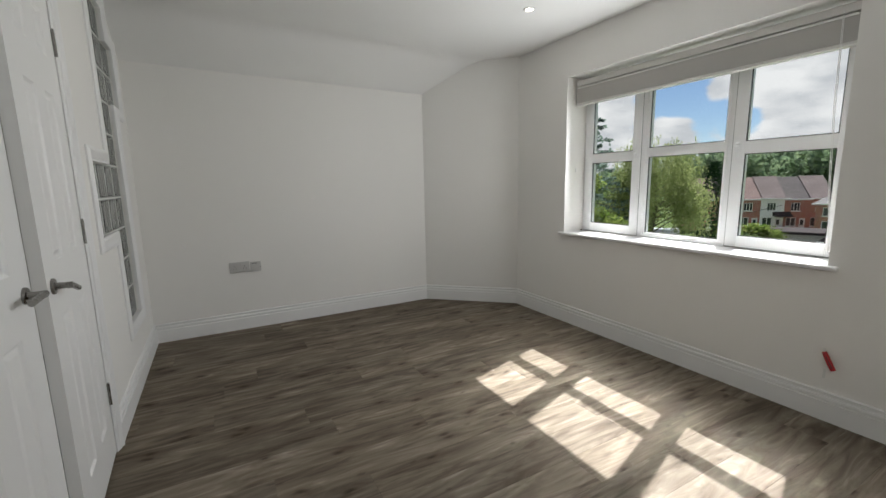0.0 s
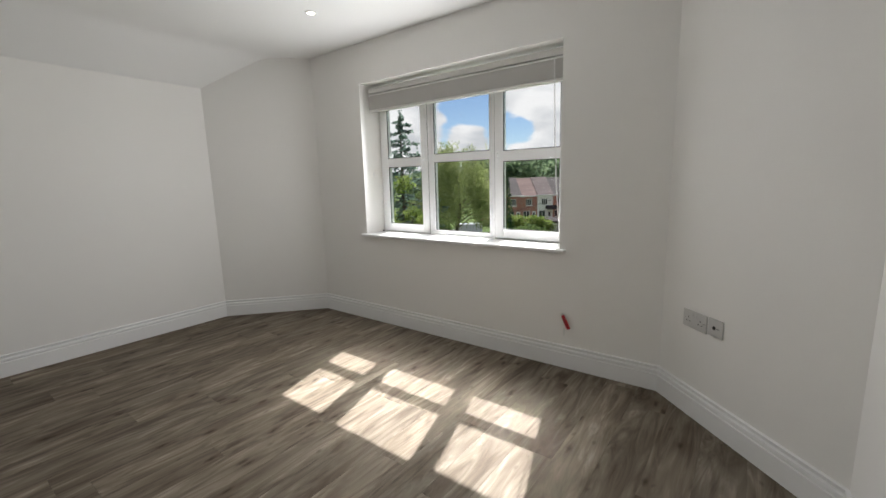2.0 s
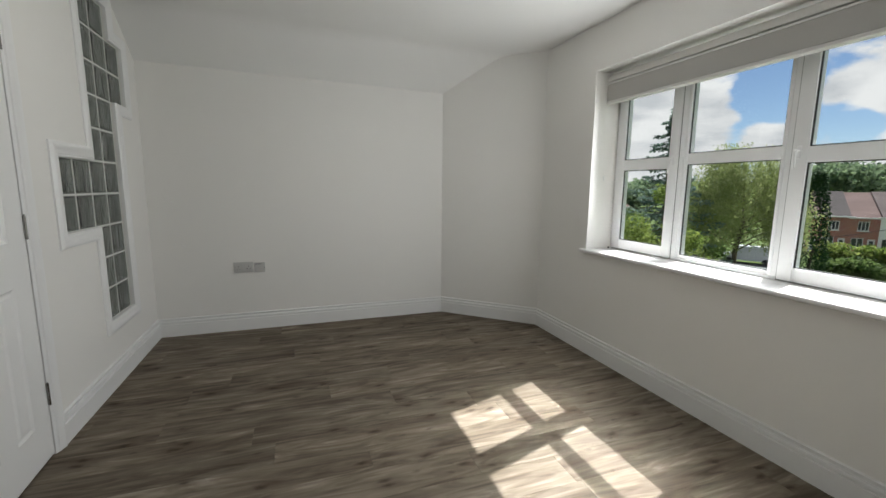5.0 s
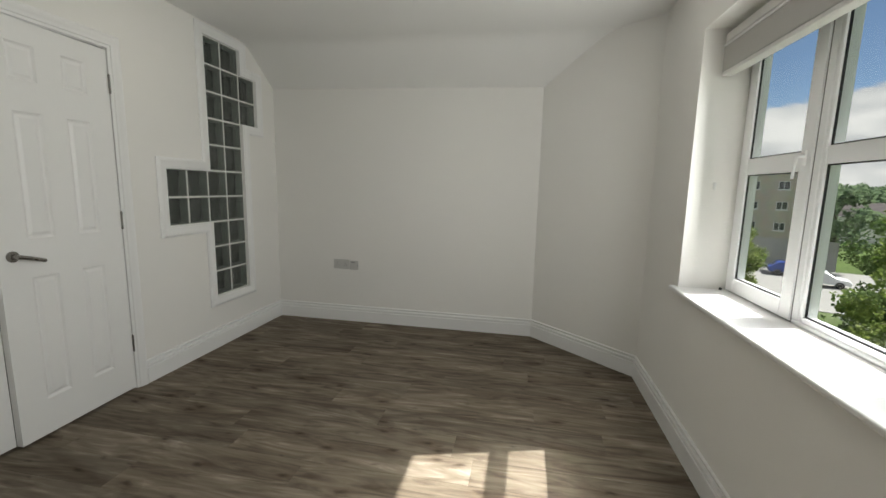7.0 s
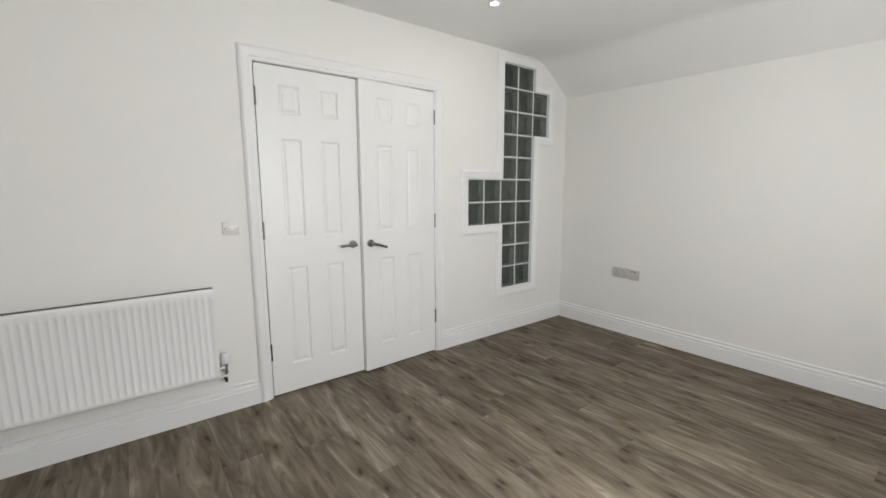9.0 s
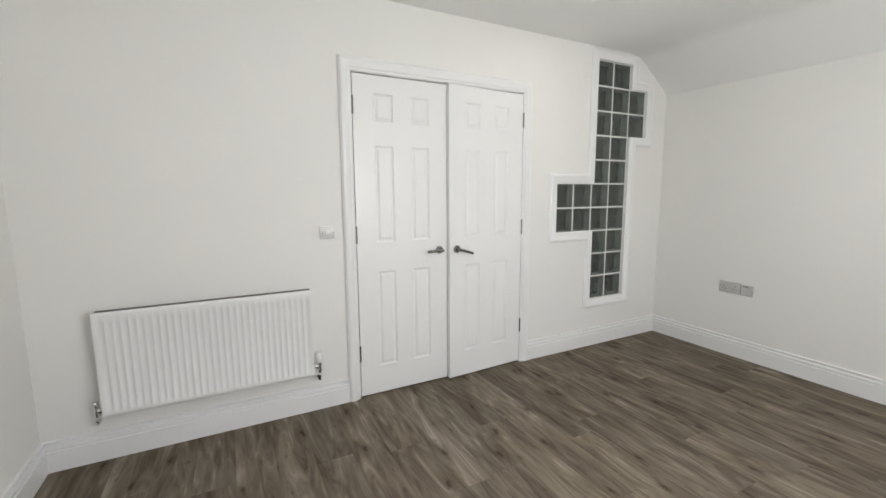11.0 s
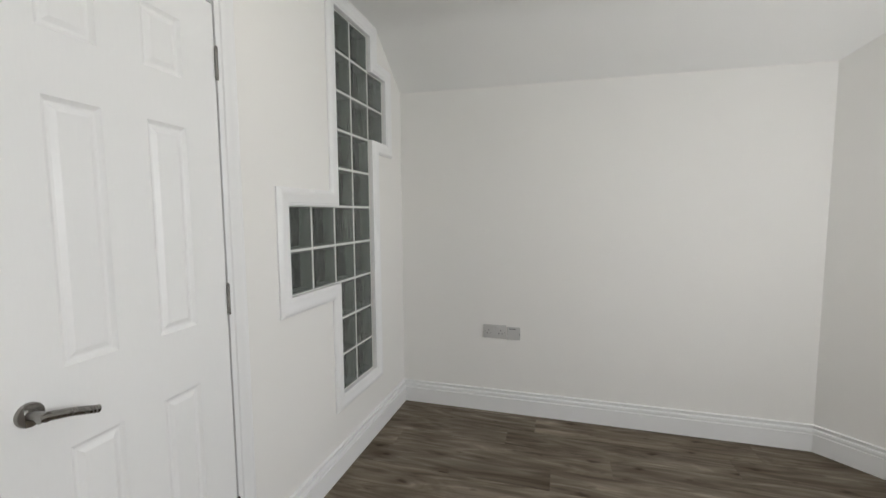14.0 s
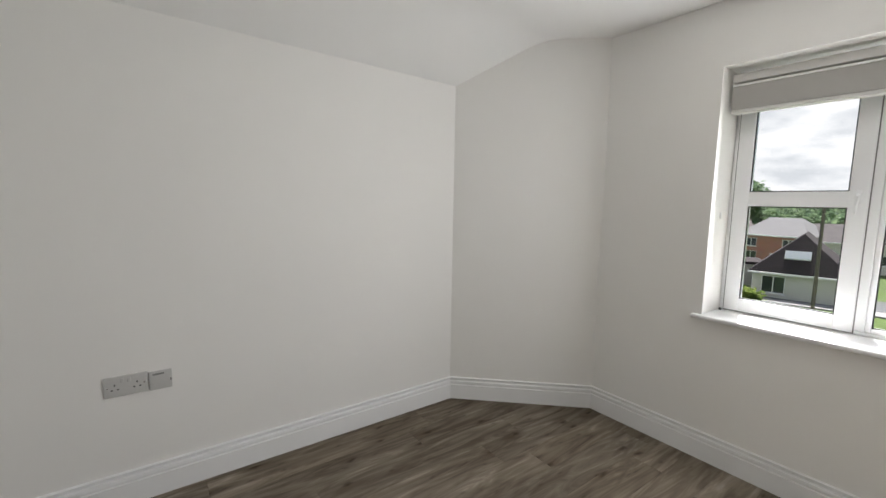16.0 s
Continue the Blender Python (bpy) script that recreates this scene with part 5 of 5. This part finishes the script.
def car(m, mat, label, van=False):
    top = empty("van" if van else "car", m)
    tagged(top, label, "van" if van else "car", "parked vehicles")
    L = 5.0 if van else 4.2
    H = 2.0 if van else 1.45
    side = ([(-L / 2, 0.35), (-L / 2, 1.1), (-L / 2 + 0.1, H - 0.1), (-L / 2 + 0.4, H), (L / 2 - 1.6, H), (L / 2 - 0.9, 1.15), (L / 2 - 0.1, 0.95), (L / 2, 0.35)] if van else
            [(-L / 2, 0.35), (-L / 2, 0.85), (-L / 2 + 0.25, 0.98), (-L / 2 + 0.75, H - 0.05), (-L / 2 + 1.2, H), (0.3, H), (1.05, 0.98), (L / 2 - 0.2, 0.82), (L / 2, 0.6), (L / 2, 0.35)])
    bm = bmesh.new()
    cols = []
    for y, k in ((-0.85, 0.0), (-0.72, 1.0), (0.72, 1.0), (0.85, 0.0)):
        cols.append([bm.verts.new((x * (1 if k else 0.985), y, z if k else 0.35 + (z - 0.35) * 0.90)) for x, z in side])
    for a, b in zip(cols, cols[1:]):
        for i in range(len(side)):
            bm.faces.new((a[i], a[(i + 1) % len(side)], b[(i + 1) % len(side)], b[i]))
    bm.faces.new(cols[0])
    bm.faces.new(cols[-1][::-1])
    part("body", bm, mat, top, smooth=35)
    glass = [((L / 2 - 1.62, H - 0.06), (L / 2 - 0.93, 1.18))] if van else [((0.33, H - 0.04), (1.02, 1.02)), ((-L / 2 + 0.72, H - 0.10), (-L / 2 + 0.29, 1.02))]
    for a, b in glass:
        bm = bmesh.new()
        d = Vector((a[1] - b[1], 0, b[0] - a[0])).normalized() * (0.012 if b[0] > a[0] else -0.012)
        d = Vector((abs(d.x) * (1 if b[0] > a[0] else -1), 0, abs(d.z)))
        q = [bm.verts.new(Vector((p[0], y, p[1])) + d * s) for s in (0, 1) for p, y in ((a, -0.64), (a, 0.64), (b, 0.68), (b, -0.68))]
        for f in ((4, 5, 6, 7), (0, 1, 2, 3), (0, 1, 5, 4), (1, 2, 6, 5), (2, 3, 7, 6), (3, 0, 4, 7)):
            bm.faces.new([q[i] for i in f])
        part("windscreen", bm, OUTG, top, "dark glass")
    if not van:
        for y in (-0.845, 0.845):
            bm = bmesh.new()
            s = 1 if y > 0 else -1
            q = [bm.verts.new((x, y + s * 0.006 - s * (z - 0.95) * 0.22, z)) for x, z in ((-1.45, 0.98), (0.85, 0.98), (0.28, 1.33), (-0.95, 1.33))]
            q2 = [bm.verts.new(v.co - Vector((0, s * 0.02, 0))) for v in q]
            bm.faces.new(q), bm.faces.new(q2)
            for i in range(4):
                bm.faces.new((q[i], q[(i + 1) % 4], q2[(i + 1) % 4], q2[i]))
            part("side_window", bm, OUTG, top, "dark glass")
    for x in (-L / 2 + 0.8, L / 2 - 0.8):
        for y in (-0.80, 0.80):
            wm = Matrix.Translation((x, y, 0.32)) @ pose(0, 0, 0, 90, 0, 0)
            wheel = part("wheel", lathe([(0.20, -0.10), (0.30, -0.10), (0.32, -0.07), (0.32, 0.07), (0.30, 0.10), (0.20, 0.10)], wm, 20), TYRE, top, smooth=40)
            part("rim", lathe([(0.05, -0.09), (0.20, -0.105), (0.20, 0.105), (0.05, 0.09)], wm, 16), STEEL, wheel, smooth=40)


Z_YARD = GROUND + 0.052
car(Matrix.Translation(out_at(59.0, 58.5, Z_YARD)) @ pose(0, 0, 0, 0, 0, -22), CARB, "parked blue car in the yard")
car(Matrix.Translation(out_at(56.6, 54.0, Z_YARD)) @ pose(0, 0, 0, 0, 0, -28), CARW, "parked white car in the yard")
car(Matrix.Translation(out_at(33.6, 60.5, GROUND + 0.032)) @ pose(0, 0, 0, 0, 0, 121), CARW, "white van parked in the street", van=True)

# telegraph pole and its line
pole = empty("telegraph_pole", Matrix.Translation(out_at(14.0, 36)))
tagged(pole, "tall weathered timber telegraph pole", "pole")
part("post", tube([(0, 0, -0.2), (0.05, 0.02, 4.5), (0.12, 0.05, 9.2)], [0.12, 0.105, 0.085], 12), TIMBER, pole, smooth=40)
part("cap", lathe([(0.10, 9.15), (0.10, 9.25), (0.02, 9.3)], Matrix.Translation((0.12, 0.05, 0)), 10), TIMBER, pole)
part("step_iron", box((-0.3, -0.02, 8.3), (0.45, 0.02, 8.36)), TYRE, pole)
a, b = out_at(22.0, 46, GROUND + 6.0), out_at(36.5, 40, GROUND + 4.6)
line = tube([a + (b - a) * (k / 12) - Vector((0, 0, 0.5 * math.sin(math.pi * k / 12))) for k in range(13)], 0.022, 6)
tagged(part("overhead_cable", line, TYRE), "thin dark overhead cable between the trees", "cable")


# ---- trees and shrubs ----
def leaf_cards(bm, where, size, rng, droop=0.0, narrow=1.0):
    """A small bent leaf spray at each place."""
    for p in where:
        s = size * rng.uniform(0.6, 1.35)
        u = Vector((rng.gauss(0, 1), rng.gauss(0, 1), rng.gauss(0, 0.5) - droop)).normalized()
        v = u.cross(Vector((rng.gauss(0, 1), rng.gauss(0, 1), rng.gauss(0, 1)))).normalized() * s * 0.5 * narrow
        u = u * s
        n = u.cross(v).normalized() * s * 0.18
        a, b, c, d = p - v * 0.4, p + u * 0.5 + n - v, p + u, p + u * 0.5 + n + v
        vs = [bm.verts.new(q) for q in (a, b, c, d)]
        bm.faces.new(vs)


def limbs(bm, base, height, radius, rng, count, reach, start=0.3):
    trunk = [base + Vector((rng.uniform(-0.1, 0.1) * k, rng.uniform(-0.1, 0.1) * k, height * k / 6)) for k in range(7)]
    add_tube(bm, trunk, [radius * (1 - 0.13 * k) for k in range(7)], 9)
    tips = []
    for i in range(count):
        f = start + (0.95 - start) * i / max(1, count - 1)
        p = trunk[0].lerp(trunk[-1], f)
        a = i * 2.399 + rng.uniform(-0.4, 0.4)
        ln = reach(f) * rng.uniform(0.75, 1.1)
        q = p + Vector((math.cos(a) * ln * 0.55, math.sin(a) * ln * 0.55, ln * 0.28))
        r = p + Vector((math.cos(a) * ln, math.sin(a) * ln, ln * 0.32))
        add_tube(bm, [p, q, r], [radius * 0.35 * (1.1 - f), radius * 0.2 * (1.1 - f), 0.015], 6)
        tips.append((p, q, r))
    return tips


def tree(name, p, height, spread, kind, leaf, label, seed, n=2600, size=0.3):
    rng = random.Random(seed)
    top = empty(name, Matrix.Translation(p))
    tagged(top, label, "tree")
    bm = bmesh.new()
    zero = Vector((0, 0, -0.1))
    spots = []
    if kind == "conifer":
        add_tube(bm, [zero, Vector((0.03, 0, height * 0.5)), Vector((0, 0.02, height))], [height * 0.018, height * 0.011, 0.02], 9)
        boughs = 84
        for i in range(boughs):
            f = 0.10 + 0.88 * i / (boughs - 1)
            a = i * 2.399 + rng.uniform(-0.3, 0.3)
            ln = spread * (1.04 - f) ** 0.8 * rng.uniform(0.65, 1.12)
            out, side = Vector((math.cos(a), math.sin(a), 0)), Vector((-math.sin(a), math.cos(a), 0))
            p = Vector((0, 0, height * f))
            q, r = p + out * ln * 0.55 - Vector((0, 0, ln * 0.13)), p + out * ln - Vector((0, 0, ln * 0.12))
            add_tube(bm, [p, q, r], [0.045 * (1.1 - f) + 0.008, 0.025 * (1.1 - f) + 0.006, 0.006], 5)
            count = max(24, int(n / boughs * (0.35 + 1.3 * ln / spread)))
            for _ in range(count):
                g = rng.random() ** 0.8
                c = p.lerp(q, g / 0.55) if g < 0.55 else q.lerp(r, (g - 0.55) / 0.45)
                w = 0.06 + 0.30 * ln * g * (1.05 - g)
                spots.append(c + side * rng.uniform(-w, w) + Vector((0, 0, -abs(rng.gauss(0, 0.09)) * (0.4 + ln * 0.5))))
        for k in range(90):
            spots.append(Vector((rng.gauss(0, 0.05), rng.gauss(0, 0.05), height * (0.93 + 0.085 * k / 90))))
    elif kind == "column":
        limbs(bm, zero, height * 0.9, height * 0.018, rng, 14, lambda f: spread * 0.6, 0.15)
        for _ in range(n):
            f = rng.random()
            r = spread * (math.sin(math.pi * min(1, f * 0.78 + 0.18)) ** 0.7) * math.sqrt(rng.uniform(0.35, 1))
            a = rng.uniform(0, 6.283)
            spots.append(Vector((r * math.cos(a), r * math.sin(a), 0.3 + f * (height - 0.3))))
    elif kind == "weeping":
        tips = limbs(bm, zero, height * 0.86, height * 0.02, rng, 26, lambda f: spread * (0.55 + 0.5 * math.sin(math.pi * f)), 0.52)
        strands = n // 14
        for k in range(strands):
            q0, q1, q2 = tips[rng.randrange(len(tips))]
            s = q1.lerp(q2, rng.uniform(0.0, 1.1)) + Vector((rng.gauss(0, 0.35), rng.gauss(0, 0.35), rng.uniform(0.2, 1.3)))
            ln = rng.uniform(0.9, 3.4)
            out = Vector((s.x, s.y, 0)).normalized() * rng.uniform(0.1, 0.5)
            for j in range(14):
                f = j / 13
                if s.z - ln * f ** 1.25 < 0.44 * height:
                    break
                spots.append(s + out * f - Vector((0, 0, ln * f ** 1.25)) + Vector((rng.gauss(0, 0.07), rng.gauss(0, 0.07), 0.12 * math.sin(f * 3))))
    else:
        tips = limbs(bm, zero, height * 0.8, height * 0.025, rng, 18, lambda f: spread * (0.6 + 0.4 * math.sin(math.pi * f)), 0.22)
        lobes = [(q2.lerp(q1, rng.uniform(0, 0.6)) + Vector((0, 0, rng.uniform(0.0, 0.25) * height)), rng.uniform(0.22, 0.42) * spread) for q0, q1, q2 in tips]
        for _ in range(n):
            c, r = lobes[rng.randrange(len(lobes))]
            w = Vector((rng.gauss(0, 1), rng.gauss(0, 1), rng.gauss(0, 0.8))).normalized() * r * rng.uniform(0.5, 1.08)
            spots.append(c + w)
    part("trunk", bm, BARK, top, smooth=50)
    bm = bmesh.new()
    leaf_cards(bm, spots, size, rng, 1.2 if kind == "weeping" else (0.4 if kind == "conifer" else 0.1), 0.5 if kind == "weeping" else 0.8)
    part("crown", bm, leaf, top)
    return top


tree("spruce_tree", out_at(41.9, 27), 12.6, 4.8, "conifer", L_SPRUCE, "tall dark green spruce with drooping branches", 11, 9500, 0.16)
tree("weeping_tree", out_at(34.2, 30), 11.5, 2.7, "weeping", L_WILLOW, "bright green weeping birch with hanging twigs", 12, 26000, 0.145)
tree("cypress_tree", out_at(28.4, 36), 9.6, 0.95, "column", L_CYPRESS, "narrow dark green cypress tree", 13, 5200, 0.15)
tree("broadleaf_tree", out_at(40.6, 22), 8.2, 1.7, "round", L_SHRUB, "leafy pale green garden shrub before the spruce", 14, 7000, 0.13)
tree("broadleaf_tree", out_at(47.6, 19), 8.0, 1.5, "round", L_SHRUB, "leafy yellow-green shrub tree below the window", 15, 7000, 0.13)
tree("broadleaf_tree", out_at(46.0, 16.5), 5.2, 1.9, "round", L_SHRUB, "light green leafy shrub below the window", 16, 7000, 0.12)
tree("broadleaf_tree", out_at(49.6, 38), 6.8, 2.6, "round", L_HEDGE, "dark green garden tree by the yard", 17, 5200, 0.22)
tree("broadleaf_tree", out_at(63.0, 38), 6.0, 1.5, "round", L_SHRUB, "yellow-green bush beside the yard", 18, 5200, 0.18)
tree("broadleaf_tree", out_at(39.5, 44), 6.6, 3.0, "round", L_HEDGE, "dark green garden tree behind the spruce", 19, 3200, 0.36)
tree("broadleaf_tree", out_at(56.4, 66), 10.0, 3.2, "round", L_WOOD, "dark green tree beside the flats", 20, 2800, 0.45)
tree("broadleaf_tree", out_at(36.6, 58), 8.0, 3.6, "round", L_HEDGE, "green tree across the street", 22, 2400, 0.45)


def hedge(a, b, height, depth, leaf, label, seed, n, size=0.28):
    rng = random.Random(seed)
    way = b - a
    bm = bmesh.new()
    spots = []
    for _ in range(n):
        f = rng.random()
        h = height * (0.82 + 0.3 * noise.noise((f * 9 + seed, 0.2, 0.7)))
        q = a + way * f + Vector((rng.uniform(-1, 1) * depth, rng.uniform(-1, 1) * depth, 0))
        q.z = a.z + h * math.sqrt(rng.random())
        spots.append(q)
    leaf_cards(bm, spots, size, rng, 0.0, 0.9)
    ob = part("hedge", bm, leaf)
    return tagged(ob, label, "hedge", kind="stuff")


hedge(out_at(27.0, 54), out_at(22.6, 54), 3.7, 1.0, L_SHRUB, "pale green overgrown garden hedge", 31, 7500)
hedge(out_at(27.6, 50), out_at(23.0, 50), 3.0, 0.8, L_HEDGE, "dark green garden hedge", 32, 3200)
hedge(out_at(21.0, 45), out_at(18.2, 45), 1.8, 0.6, L_SHRUB, "low yellow-green hedge by the bungalow", 33, 2200)
hedge(out_at(52.5, 33), out_at(44.0, 33), 4.0, 1.2, L_HEDGE, "dark green hedge below the window", 34, 6000)
hedge(out_at(44.0, 36), out_at(36.0, 36), 3.4, 1.2, L_HEDGE, "dark green hedge under the trees", 35, 4000)

# woods on the hillside
rng = random.Random(5)
bm = bmesh.new()
for k in range(430):
    az = rng.uniform(-6, 74)
    near = rng.random()
    dist = 150 + 150 * near
    p = out_at(az, dist)
    tall = (22.0 if 17.5 < az < 31 else 9.5 if az < 17.5 else 13.0) * (0.75 + 0.35 * near) * rng.uniform(0.85, 1.1)
    r = rng.uniform(3.2, 6.0)
    spots = []
    for lobe in range(7):
        c = p + Vector((rng.gauss(0, r * 0.5), rng.gauss(0, r * 0.5), tall * rng.uniform(0.35, 0.88)))
        for _ in range(44):
            spots.append(c + Vector((rng.gauss(0, 1), rng.gauss(0, 1), rng.gauss(0, 0.8))).normalized() * r * 0.5 * rng.uniform(0.6, 1.05))
    leaf_cards(bm, spots, 1.35, rng, 0.0, 1.0)
tagged(part("woodland", bm, L_WOOD), "far green woods on the hillside", "woods", kind="stuff")

# ---- floor planks ----
floor = part("floor", box((-0.13, 0.6, -0.10), (3.4, 5.4, -0.005)), SUBFLOOR)
tagged(floor, "grey-brown oak-effect vinyl plank floor", "floor", kind="structure")
PW, PL = 0.1800, 1.220


def plank_mesh(length):
    bm = bmesh.new()
    b = 0.0011
    lo = [bm.verts.new((x, y, -0.0045)) for x, y in ((0, 0), (length, 0), (length, PW), (0, PW))]
    mid = [bm.verts.new((x, y, -0.0009)) for x, y in ((0, 0), (length, 0), (length, PW), (0, PW))]
    hi = [bm.verts.new((x, y, 0.0)) for x, y in ((b, b), (length - b, b), (length - b, PW - b), (b, PW - b))]
    for p, q in ((lo, mid), (mid, hi)):
        for i in range(4):
            bm.faces.new((p[i], p[(i + 1) % 4], q[(i + 1) % 4], q[i]))
    bm.faces.new(hi)
    return bm


cut = {}
rng = random.Random(7)
y = 0.66
while y < Y_NORTH + 0.02:
    x = -0.05 - rng.uniform(0.05, PL - 0.05)
    while x < 3.26:
        a, b = max(x, -0.06), min(x + PL, 3.29)
        length = round(b - a, 3)
        if length > 0.02:
            if length not in cut:
                cut[length] = part("plank", plank_mesh(length - 0.0006), PLANK, floor).data
                ob = next(o for o in floor.children if o.data == cut[length])
            else:
                ob = new("plank", cut[length])
                ob.parent = floor
            ob.location = (a, y, 0.0)
        x += PL
    y += PW + 0.0004
